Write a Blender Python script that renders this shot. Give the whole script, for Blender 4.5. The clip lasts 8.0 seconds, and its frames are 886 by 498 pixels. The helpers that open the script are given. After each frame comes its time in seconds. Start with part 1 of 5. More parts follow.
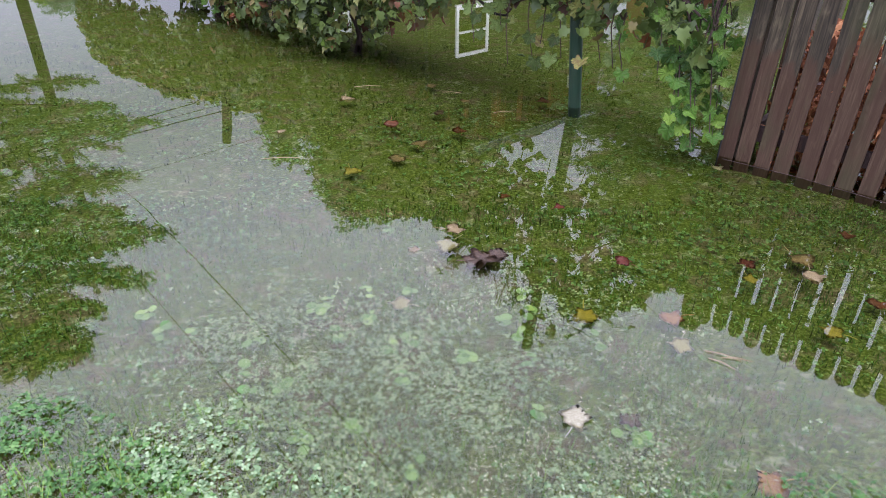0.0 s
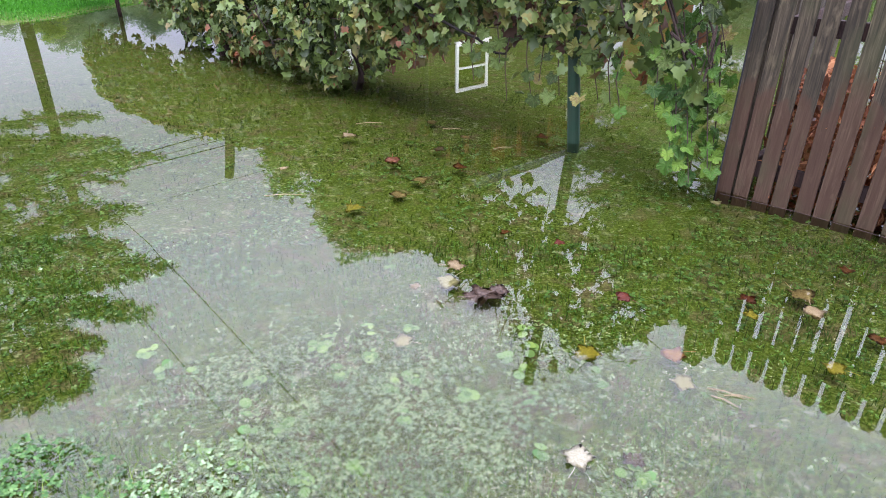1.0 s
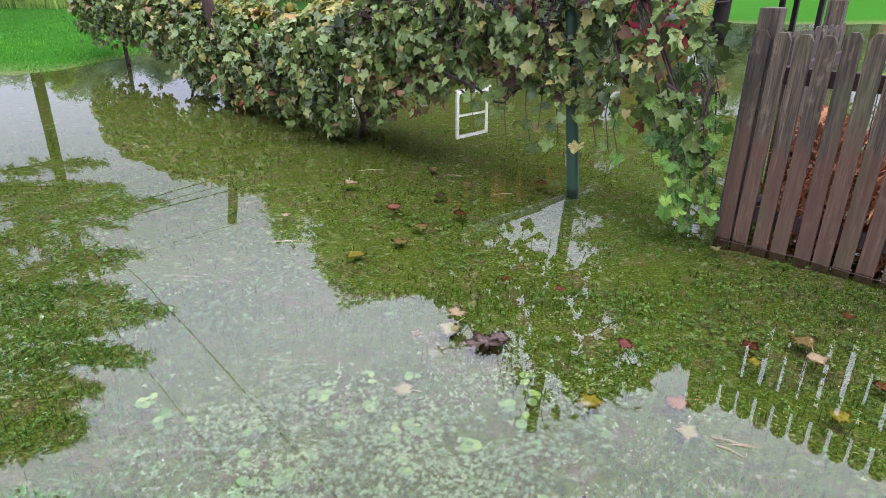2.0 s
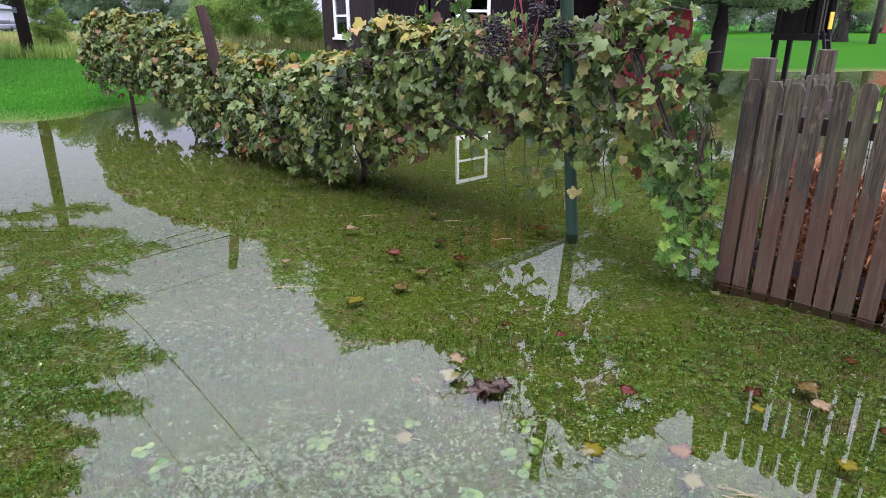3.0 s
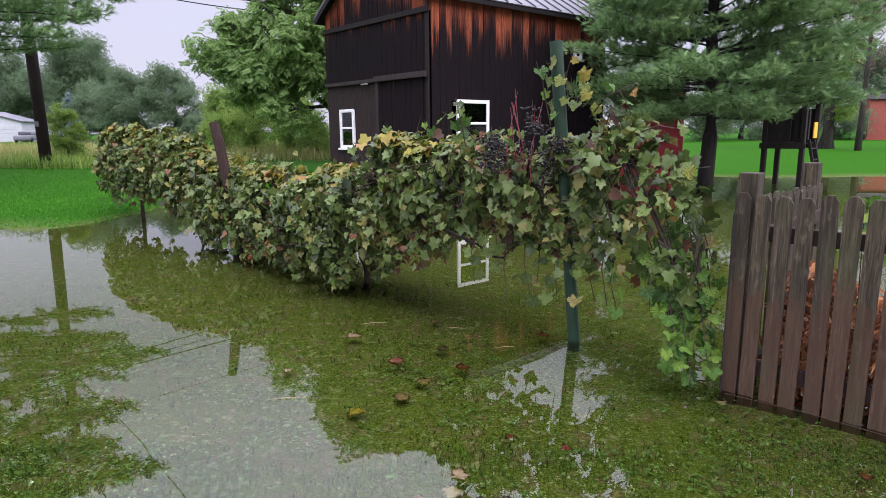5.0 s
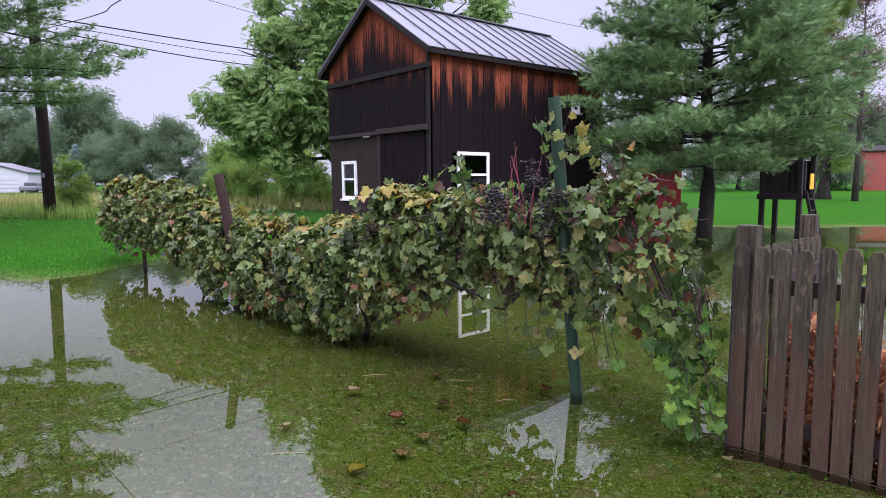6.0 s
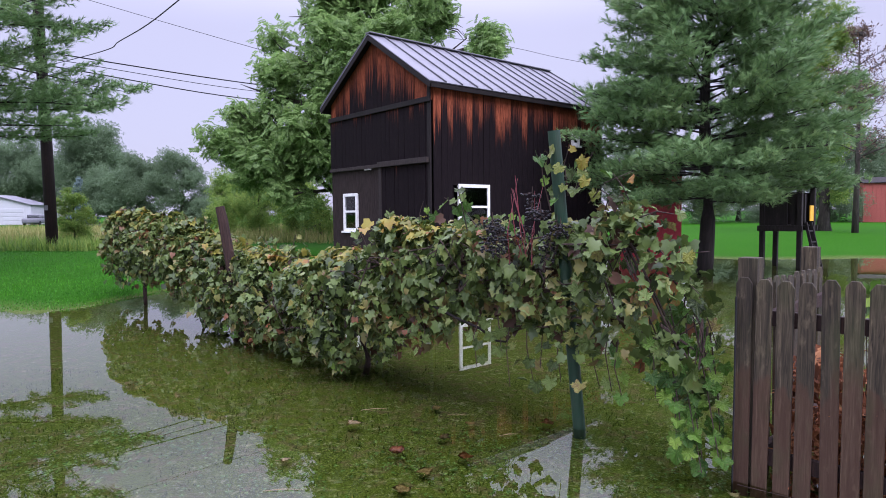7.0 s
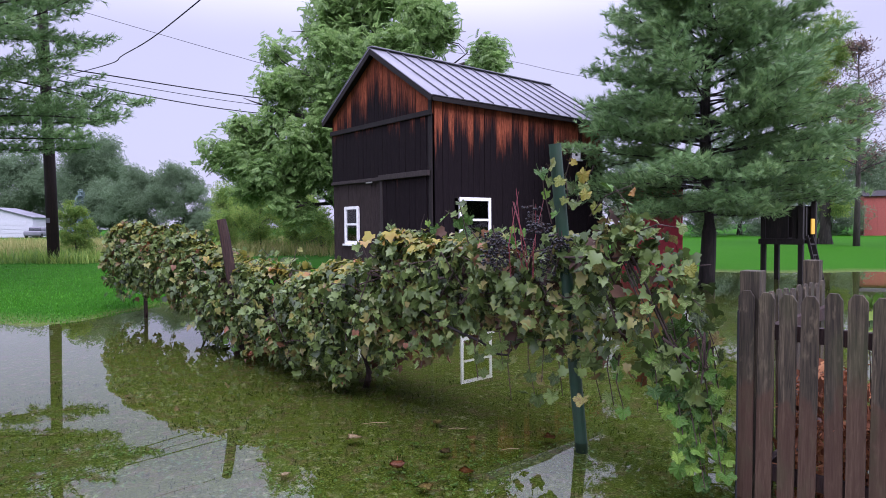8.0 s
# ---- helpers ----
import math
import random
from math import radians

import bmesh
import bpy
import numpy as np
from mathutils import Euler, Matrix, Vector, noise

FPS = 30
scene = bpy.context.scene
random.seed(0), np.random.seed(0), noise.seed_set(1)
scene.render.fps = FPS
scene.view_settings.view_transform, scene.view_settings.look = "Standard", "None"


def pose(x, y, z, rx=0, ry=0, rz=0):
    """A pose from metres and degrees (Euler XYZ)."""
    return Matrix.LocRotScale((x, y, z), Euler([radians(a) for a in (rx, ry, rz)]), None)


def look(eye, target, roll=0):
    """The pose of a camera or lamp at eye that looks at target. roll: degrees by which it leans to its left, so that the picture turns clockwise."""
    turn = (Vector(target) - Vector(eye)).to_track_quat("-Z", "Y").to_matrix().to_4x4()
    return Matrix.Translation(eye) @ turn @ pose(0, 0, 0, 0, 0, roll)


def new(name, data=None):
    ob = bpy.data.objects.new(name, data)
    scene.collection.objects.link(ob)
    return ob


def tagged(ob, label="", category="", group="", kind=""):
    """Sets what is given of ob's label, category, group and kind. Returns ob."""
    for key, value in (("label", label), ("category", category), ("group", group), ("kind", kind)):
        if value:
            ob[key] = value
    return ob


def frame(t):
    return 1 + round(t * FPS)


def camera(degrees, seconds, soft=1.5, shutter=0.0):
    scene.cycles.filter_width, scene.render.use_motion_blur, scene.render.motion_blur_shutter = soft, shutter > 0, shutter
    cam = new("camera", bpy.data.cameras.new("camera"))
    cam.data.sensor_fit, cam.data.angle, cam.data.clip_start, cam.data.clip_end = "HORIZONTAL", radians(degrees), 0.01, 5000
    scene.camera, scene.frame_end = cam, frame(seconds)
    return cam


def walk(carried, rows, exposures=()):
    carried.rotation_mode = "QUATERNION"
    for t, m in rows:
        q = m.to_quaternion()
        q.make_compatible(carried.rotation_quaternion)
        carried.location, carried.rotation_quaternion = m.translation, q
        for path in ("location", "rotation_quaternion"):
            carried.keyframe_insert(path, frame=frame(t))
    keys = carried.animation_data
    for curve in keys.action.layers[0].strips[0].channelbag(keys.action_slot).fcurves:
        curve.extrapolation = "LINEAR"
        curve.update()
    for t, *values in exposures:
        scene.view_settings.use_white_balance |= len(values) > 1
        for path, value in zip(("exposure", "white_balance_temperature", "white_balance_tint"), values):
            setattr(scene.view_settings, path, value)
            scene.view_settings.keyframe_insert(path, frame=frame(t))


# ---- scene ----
cam = camera(70.0, 8.0, soft=0.9)

walk(cam, [
    (0.0, look((0.014, 0.052, 1.404), (0.025, 1.775, 0.389), 0.4)),
    (0.5, look((0.015, 0.050, 1.417), (0.023, 1.793, 0.437), 0.2)),
    (1.0, look((0.013, 0.050, 1.431), (0.021, 1.821, 0.503), 0.1)),
    (1.5, look((0.013, 0.048, 1.442), (0.019, 1.851, 0.576), 0.0)),
    (3.0, look((0.014, 0.037, 1.463), (0.018, 1.919, 0.787), -0.25)),
    (3.5, look((0.018, 0.035, 1.474), (0.021, 1.941, 0.869), -0.35)),
    (4.0, look((0.019, 0.032, 1.486), (0.022, 1.960, 0.952), -0.42)),
    (4.5, look((0.018, 0.021, 1.504), (0.019, 1.969, 1.051), -0.48)),
    (6.0, look((0.015, -0.008, 1.534), (0.014, 1.980, 1.322), -0.50)),
    (6.5, look((0.014, -0.008, 1.537), (0.012, 1.985, 1.381), -0.52)),
    (7.0, look((0.015, -0.004, 1.538), (0.012, 1.994, 1.426), -0.55)),
    (7.5, look((0.016, -0.001, 1.537), (0.010, 1.996, 1.449), -0.52)),
    (8.0, look((0.015, 0.001, 1.537), (0.009, 2.001, 1.466), -0.50)),
], exposures=[(0.0, 1.06, 5700, 27), (0.5, 1.55, 5700, 27), (1.0, 1.45, 5700, 26), (1.5, 1.42, 5700, 26), (3.0, 1.14, 5750, 28), (3.5, 0.99, 5800, 27), (4.5, 0.84, 6000, 25),
              (6.0, 0.84, 5750, 30), (7.0, 0.74, 5600, 32), (8.0, 0.78, 5550, 35)])

# ---- light: a bright overcast sky ----
SUN_EL, SUN_AZ = radians(48), radians(150)
world = bpy.data.worlds.new("overcast_sky")
scene.world = world
world.use_nodes = True
wn, wl = world.node_tree.nodes, world.node_tree.links
wn.clear()
sky = wn.new("ShaderNodeTexSky")
sky.sky_type, sky.sun_disc = "NISHITA", False
sky.sun_elevation, sky.sun_rotation = SUN_EL, SUN_AZ
sky.air_density, sky.dust_density = 1.0, 3.0
cloud = wn.new("ShaderNodeTexNoise")
cloud.inputs["Scale"].default_value, cloud.inputs["Detail"].default_value = 1.6, 4.0
cramp = wn.new("ShaderNodeValToRGB")
cramp.color_ramp.elements[0].position, cramp.color_ramp.elements[0].color = 0.3, (3.15, 3.17, 3.32, 1)
cramp.color_ramp.elements[1].position, cramp.color_ramp.elements[1].color = 0.75, (3.55, 3.57, 3.68, 1)
wmix = wn.new("ShaderNodeMixRGB")
wmix.inputs["Fac"].default_value = 0.9
bg = wn.new("ShaderNodeBackground")
bg.inputs["Strength"].default_value = 0.125
wout = wn.new("ShaderNodeOutputWorld")
# overcast: the zenith is about three times as bright as the horizon
wtc, wsep, wgrad, wmul = wn.new("ShaderNodeTexCoord"), wn.new("ShaderNodeSeparateXYZ"), wn.new("ShaderNodeMapRange"), wn.new("ShaderNodeMixRGB")
wgrad.interpolation_type = "SMOOTHSTEP"
for key, val in (("From Min", 0.26), ("From Max", 0.62), ("To Min", 1.0), ("To Max", 5.2)):
    wgrad.inputs[key].default_value = val
wmul.blend_type = "MULTIPLY"
wmul.inputs["Fac"].default_value = 1.0
wl.new(wtc.outputs["Generated"], wsep.inputs[0])
wl.new(wsep.outputs["Z"], wgrad.inputs["Value"])
wl.new(cloud.outputs["Fac"], cramp.inputs["Fac"])
wl.new(cramp.outputs["Color"], wmul.inputs["Color1"])
wl.new(wgrad.outputs["Result"], wmul.inputs["Color2"])
wl.new(sky.outputs["Color"], wmix.inputs["Color1"])
wl.new(wmul.outputs["Color"], wmix.inputs["Color2"])
wl.new(wmix.outputs["Color"], bg.inputs["Color"])
wl.new(bg.outputs["Background"], wout.inputs["Surface"])
sun = new("sun", bpy.data.lights.new("sun", "SUN"))
sun.data.energy, sun.data.angle, sun.data.color = 1.5, radians(40), (1.0, 0.97, 0.92)
sun.matrix_world = pose(0, 0, 30, 0, 0, 0) @ Euler((radians(90) - SUN_EL, 0, math.pi - SUN_AZ)).to_matrix().to_4x4()


# ---- materials ----
class Mat:
    """A small builder round one Principled material."""

    def __init__(self, name, rough=0.7, metal=0.0, spec=0.4):
        self.m = bpy.data.materials.new(name)
        self.m.use_nodes = True
        self.n, self.l = self.m.node_tree.nodes, self.m.node_tree.links
        self.b = self.n["Principled BSDF"]
        self.b.inputs["Roughness"].default_value = rough
        self.b.inputs["Metallic"].default_value = metal
        self.b.inputs["Specular IOR Level"].default_value = spec
        self.tc = self.n.new("ShaderNodeTexCoord")

    def noise(self, scale, detail=4.0, stretch=(1, 1, 1), space="Object", rough=0.55, dist=0.0, shift=False):
        mp = self.n.new("ShaderNodeMapping")
        mp.inputs["Scale"].default_value = stretch
        self.l.new(self.tc.outputs[space], mp.inputs["Vector"])
        if shift:
            # each object takes its own stretch of the pattern
            comb, rnd = self.n.new("ShaderNodeCombineXYZ"), self.random()
            for k, far_off in enumerate((41.0, 17.0, 67.0)):
                self.l.new(self.math("MULTIPLY", rnd, far_off), comb.inputs[k])
            self.l.new(comb.outputs[0], mp.inputs["Location"])
        t = self.n.new("ShaderNodeTexNoise")
        t.inputs["Scale"].default_value, t.inputs["Detail"].default_value = scale, detail
        t.inputs["Roughness"].default_value, t.inputs["Distortion"].default_value = rough, dist
        self.l.new(mp.outputs["Vector"], t.inputs["Vector"])
        return t.outputs["Fac"]

    def ramp(self, fac, *stops):
        r = self.n.new("ShaderNodeValToRGB")
        while len(r.color_ramp.elements) < len(stops):
            r.color_ramp.elements.new(0.5)
        for e, (p, c) in zip(r.color_ramp.elements, stops):
            e.position, e.color = p, (*c, 1) if len(c) == 3 else c
        self.l.new(fac, r.inputs["Fac"])
        return r.outputs["Color"]

    def mix(self, fac, a, b, mode="MIX"):
        x = self.n.new("ShaderNodeMixRGB")
        x.blend_type = mode
        for key, val in (("Fac", fac), ("Color1", a), ("Color2", b)):
            if isinstance(val, (int, float)):
                x.inputs[key].default_value = val
            elif isinstance(val, tuple):
                x.inputs[key].default_value = (*val, 1)
            else:
                self.l.new(val, x.inputs[key])
        return x.outputs["Color"]

    def math(self, op, a, b=0.0, clamp=False):
        x = self.n.new("ShaderNodeMath")
        x.operation, x.use_clamp = op, clamp
        for i, val in enumerate((a, b)):
            if isinstance(val, (int, float)):
                x.inputs[i].default_value = val
            else:
                self.l.new(val, x.inputs[i])
        return x.outputs["Value"]

    def axis(self, k, space="Object"):
        x = self.n.new("ShaderNodeSeparateXYZ")
        self.l.new(self.tc.outputs[space], x.inputs[0])
        return x.outputs[k]

    def random(self):
        return self.n.new("ShaderNodeObjectInfo").outputs["Random"]

    def island(self):
        return self.n.new("ShaderNodeNewGeometry").outputs["Random Per Island"]

    def color(self, c):
        if isinstance(c, tuple):
            self.b.inputs["Base Color"].default_value = (*c, 1)
        else:
            self.l.new(c, self.b.inputs["Base Color"])
        return self

    def bump(self, fac, strength=0.3, distance=0.01):
        x = self.n.new("ShaderNodeBump")
        x.inputs["Strength"].default_value, x.inputs["Distance"].default_value = strength, distance
        self.l.new(fac, x.inputs["Height"])
        self.l.new(x.outputs["Normal"], self.b.inputs["Normal"])
        return self

    def rough(self, c):
        self.l.new(c, self.b.inputs["Roughness"])
        return self

    def thin(self, amount=0.35):
        """Leaves let some light through."""
        t = self.n.new("ShaderNodeBsdfTranslucent")
        src = self.b.inputs["Base Color"]
        if src.is_linked:
            self.l.new(src.links[0].from_socket, t.inputs["Color"])
        else:
            t.inputs["Color"].default_value = src.default_value
        mx = self.n.new("ShaderNodeMixShader")
        mx.inputs["Fac"].default_value = amount
        out = self.n["Material Output"]
        self.l.new(self.b.outputs["BSDF"], mx.inputs[1])
        self.l.new(t.outputs["BSDF"], mx.inputs[2])
        self.l.new(mx.outputs["Shader"], out.inputs["Surface"])
        return self


def leaf_material(name, stops, rough=0.45, through_light=0.3, patches=3.0, per_object=False):
    """Leaves: one colour each, drawn along the ramp, drifting in patches over the plant."""
    m = Mat(name, rough, spec=0.32)
    rnd = m.random() if per_object else m.island()
    drift = m.noise(patches, 2.0)
    pick = m.math("ADD", m.math("MULTIPLY", rnd, 0.75), m.math("MULTIPLY", m.math("SUBTRACT", drift, 0.38), 1.0), True)
    c = m.ramp(pick, *stops)
    c = m.mix(m.math("MULTIPLY", m.noise(60, 2.0), 0.5), c, (0.6, 0.6, 0.5), "MULTIPLY")
    m.color(c).thin(through_light)
    return m.m


def bark_material(name, dark, light, scale=9.0):
    m = Mat(name, 0.9)
    n1, n2 = m.noise(scale, 6.0, (1, 1, 0.18), dist=1.0), m.noise(1.2, 3.0)
    c = m.ramp(n1, (0.3, dark), (0.75, light))
    m.color(m.mix(m.math("MULTIPLY", n2, 0.4), c, dark)).bump(n1, 0.8, 0.03)
    return m.m


def ground_material():
    m = Mat("wet_lawn", 0.9, spec=0.03)
    fine, mid, big = m.noise(70, 5.0, rough=0.7), m.noise(9, 4.0), m.noise(1.1, 4.0)
    grass = m.ramp(fine, (0.3, (0.010, 0.016, 0.004)), (0.5, (0.050, 0.080, 0.012)), (0.72, (0.20, 0.25, 0.075)))
    brown = m.ramp(fine, (0.3, (0.014, 0.011, 0.006)), (0.75, (0.20, 0.17, 0.11)))
    pale = m.ramp(fine, (0.3, (0.10, 0.12, 0.075)), (0.75, (0.36, 0.39, 0.28)))
    c = m.mix(m.ramp(mid, (0.50, (0, 0, 0)), (0.64, (0.85, 0.85, 0.85))), grass, brown)
    c = m.mix(m.ramp(m.noise(15, 5.0, rough=0.7), (0.56, (0, 0, 0)), (0.66, (0.8, 0.8, 0.8))), c, pale)
    c = m.mix(m.math("MULTIPLY", m.ramp(big, (0.4, (0, 0, 0)), (0.7, (1, 1, 1))), 0.5), c, (0.06, 0.088, 0.010))
    wide, blade = m.noise(0.35, 3.0), m.noise(25, 6.0, rough=0.75)
    lawn = m.ramp(blade, (0.25, (0.006, 0.044, 0.001)), (0.75, (0.022, 0.105, 0.003)))
    lawn = m.mix(m.math("MULTIPLY", wide, 0.5), lawn, (0.027, 0.098, 0.003))
    edge = m.math("ADD", m.axis("Z"), m.math("MULTIPLY", m.math("SUBTRACT", mid, 0.5), 0.05))
    dry = m.math("MULTIPLY", m.ramp(edge, (0.0, (0, 0, 0)), (0.05, (1, 1, 1))), m.math("GREATER_THAN", m.axis("Y"), 7.0))
    m.color(m.mix(dry, c, lawn)).bump(fine, 0.7, 0.015)
    return m.m


def water_material():
    """Still flood water: clear with a faint olive stain, mirror gloss by Fresnel."""
    m = bpy.data.materials.new("flood_water")
    m.use_nodes = True
    n, l = m.node_tree.nodes, m.node_tree.links
    n.clear()
    tr, gl, fr = n.new("ShaderNodeBsdfTransparent"), n.new("ShaderNodeBsdfGlossy"), n.new("ShaderNodeFresnel")
    tr.inputs["Color"].default_value = (0.86, 0.85, 0.64, 1)
    gl.inputs["Roughness"].default_value = 0.0
    gl.inputs["Color"].default_value = (1, 1, 1, 1)
    fr.inputs["IOR"].default_value = 1.36
    tc, mp, nz, bp = n.new("ShaderNodeTexCoord"), n.new("ShaderNodeMapping"), n.new("ShaderNodeTexNoise"), n.new("ShaderNodeBump")
    nz.inputs["Scale"].default_value, nz.inputs["Detail"].default_value = 0.9, 0.0
    bp.inputs["Strength"].default_value, bp.inputs["Distance"].default_value = 0.03, 0.02
    mx, out = n.new("ShaderNodeMixShader"), n.new("ShaderNodeOutputMaterial")
    l.new(tc.outputs["Object"], mp.inputs["Vector"])
    l.new(mp.outputs["Vector"], nz.inputs["Vector"])
    l.new(nz.outputs["Fac"], bp.inputs["Height"])
    l.new(bp.outputs["Normal"], gl.inputs["Normal"])
    l.new(fr.outputs["Fac"], mx.inputs["Fac"])
    l.new(tr.outputs["BSDF"], mx.inputs[1])
    l.new(gl.outputs["BSDF"], mx.inputs[2])
    l.new(mx.outputs["Shader"], out.inputs["Surface"])
    return m


def barn_board_material(name, orange_from, orange_to, grey=0.0):
    """Old boards, black with age, still red-brown where the eaves keep the rain off: z is measured down from a board's top."""
    m = Mat(name, 0.9, spec=0.1)
    rnd = m.random()
    grain = m.noise(14, 6.0, (6, 6, 0.35), dist=0.6, shift=True)
    streak = m.noise(6, 5.0, (9, 9, 0.22), shift=True)
    reach = m.math("ADD", m.math("MULTIPLY", rnd, orange_to - orange_from), orange_from)
    reach = m.math("ADD", reach, m.math("MULTIPLY", m.math("SUBTRACT", streak, 0.5), 2.2))
    below = m.math("MULTIPLY", m.axis("Z"), -1.0)
    fade = m.math("MULTIPLY", m.math("SUBTRACT", reach, below), 1.9, True)
    black = m.ramp(grain, (0.25, (0.003, 0.002, 0.0028)), (0.6, (0.010, 0.007, 0.008)), (0.85, (0.026, 0.018, 0.018)))
    aged = m.ramp(grain, (0.25, (0.018, 0.013, 0.012)), (0.75, (0.075, 0.058, 0.052)))
    red = m.ramp(grain, (0.3, (0.055, 0.014, 0.008)), (0.7, (0.36, 0.10, 0.045)))
    c = m.mix(grey, black, aged)
    c = m.mix(m.math("MULTIPLY", fade, m.math("ADD", m.math("MULTIPLY", rnd, 0.5), 0.5)), c, red)
    m.color(c).bump(grain, 0.6, 0.01)
    return m.m


def wood_material(name, dark, light, damp=None, stretch=(7, 7, 0.4), moss=None):
    m = Mat(name, 0.8, spec=0.3)
    grain, blot = m.noise(16, 6.0, stretch, dist=0.8, shift=True), m.noise(5, 4.0, (1, 1, 0.4), shift=True)
    c = m.ramp(grain, (0.3, dark), (0.7, light))
    band = m.noise(5, 5.0, (7, 7, 0.30), rough=0.65, shift=True)
    c = m.mix(m.ramp(band, (0.38, (0.85, 0.85, 0.85)), (0.62, (0, 0, 0))), c, dark)
    c = m.mix(m.math("MULTIPLY", m.random(), 0.45), c, tuple(v * 0.9 for v in dark))
    spots = m.noise(26, 4.0, (1, 1, 0.35), shift=True)
    c = m.mix(m.ramp(spots, (0.60, (0, 0, 0)), (0.72, (0.35, 0.35, 0.35))), c, tuple(v * 1.3 for v in light))
    if damp:
        c = m.mix(m.ramp(m.math("ADD", m.math("MULTIPLY", m.axis("Z"), -1.0), m.math("MULTIPLY", blot, 0.9)),
                         (0.95, (0, 0, 0)), (1.7, (0.55, 0.55, 0.55))), c, damp)
    if moss:
        c = m.mix(m.ramp(blot, (0.5, (0, 0, 0)), (0.7, (0.7, 0.7, 0.7))), c, moss)
    m.color(c).bump(grain, 0.7, 0.006)
    return m.m


def paint_material(name, c, worn, rough=0.6, metal=0.0, scale=8.0):
    m = Mat(name, rough, metal)
    n1, n2 = m.noise(scale, 5.0), m.noise(scale * 6, 3.0)
    m.color(m.mix(m.ramp(n1, (0.45, (0, 0, 0)), (0.75, (0.8, 0.8, 0.8))), c, worn)).bump(n2, 0.25, 0.003)
    return m.m


WATER = water_material()
LAWN_WET = ground_material()
BOARD = barn_board_material("barn_board", 0.65, 1.35)
BOARD_SIDE = barn_board_material("barn_board_side", 0.65, 1.3)
BOARD_LOW = barn_board_material("barn_board_low", -0.5, 0.2)
BOARD_GREY = barn_board_material("barn_board_grey", -1.0, -0.6, 0.55)
BARN_TRIM = wood_material("barn_trim", (0.004, 0.003, 0.003), (0.022, 0.014, 0.013), stretch=(3, 3, 3))
TRIM_GREY = wood_material("barn_trim_grey", (0.015, 0.011, 0.010), (0.055, 0.042, 0.038), stretch=(3, 3, 3))
ROOF_METAL = paint_material("galvanised_roof", (0.155, 0.155, 0.175), (0.10, 0.10, 0.118), 0.6, 0.1, 1.2)
# weathered seams, coloured darker to give the shadow line along each panel joint
ROOF_SHADOW_SEAM = paint_material("tarnished_shadow_seam", (0.075, 0.075, 0.086), (0.05, 0.05, 0.056), 0.7)
WHITE_PAINT = paint_material("white_paint", (0.78, 0.78, 0.76), (0.55, 0.55, 0.52), 0.5)
GARAGE_SIDING = paint_material("dull_white_siding", (0.42, 0.43, 0.45), (0.34, 0.35, 0.37), 0.6)
PICKET = wood_material("weathered_picket", (0.013, 0.010, 0.006), (0.125, 0.098, 0.058), damp=(0.058, 0.026, 0.014), moss=(0.032, 0.036, 0.013))
POST_WOOD = wood_material("old_post", (0.012, 0.006, 0.005), (0.06, 0.03, 0.02))
POLE_WOOD = wood_material("creosoted_pole", (0.008, 0.004, 0.004), (0.035, 0.015, 0.013))
PLAY_WOOD = wood_material("dark_play_wood", (0.008, 0.007, 0.006), (0.03, 0.024, 0.02))
POST_GREEN = paint_material("green_post_paint", (0.008, 0.034, 0.017), (0.02, 0.035, 0.02), 0.5)
RED_PAINT = paint_material("red_paint", (0.36, 0.025, 0.04), (0.28, 0.02, 0.03), 0.6)
BRICK_RED = paint_material("red_brick", (0.28, 0.07, 0.05), (0.2, 0.05, 0.04), 0.8)
YELLOW = paint_material("yellow_plastic", (0.75, 0.42, 0.03), (0.6, 0.3, 0.03), 0.4)
BARK_PINE = bark_material("pine_bark", (0.006, 0.005, 0.004), (0.03, 0.023, 0.019))
BARK = bark_material("grey_bark", (0.02, 0.017, 0.014), (0.09, 0.075, 0.06))
CANE = bark_material("vine_cane", (0.018, 0.011, 0.009), (0.08, 0.05, 0.04), 30)
STEM_RED = paint_material("red_stem", (0.15, 0.022, 0.03), (0.07, 0.025, 0.02), 0.5)
WIRE = paint_material("black_wire", (0.006, 0.006, 0.007), (0.014, 0.013, 0.012), 0.85)
STEEL_WIRE = paint_material("wire_steel", (0.35, 0.35, 0.34), (0.2, 0.17, 0.14), 0.5, 0.6)
GRAPE = paint_material("dark_grape", (0.0016, 0.0014, 0.0024), (0.004, 0.004, 0.006), 0.45, scale=40)
MULCH = leaf_material("rusty_litter", ((0.0, (0.06, 0.023, 0.011)), (0.5, (0.27, 0.092, 0.034)), (1.0, (0.42, 0.20, 0.08))), 0.8, 0.1)
VINE_STOPS = ((0.0, (0.014, 0.025, 0.007)), (0.20, (0.044, 0.072, 0.017)), (0.42, (0.092, 0.138, 0.032)),
              (0.64, (0.120, 0.175, 0.045)), (0.79, (0.180, 0.175, 0.045)), (0.88, (0.115, 0.062, 0.032)), (1.0, (0.25, 0.085, 0.03)))
VINE_LEAF = leaf_material("vine_leaf", VINE_STOPS, 0.42, 0.2, 1.4)


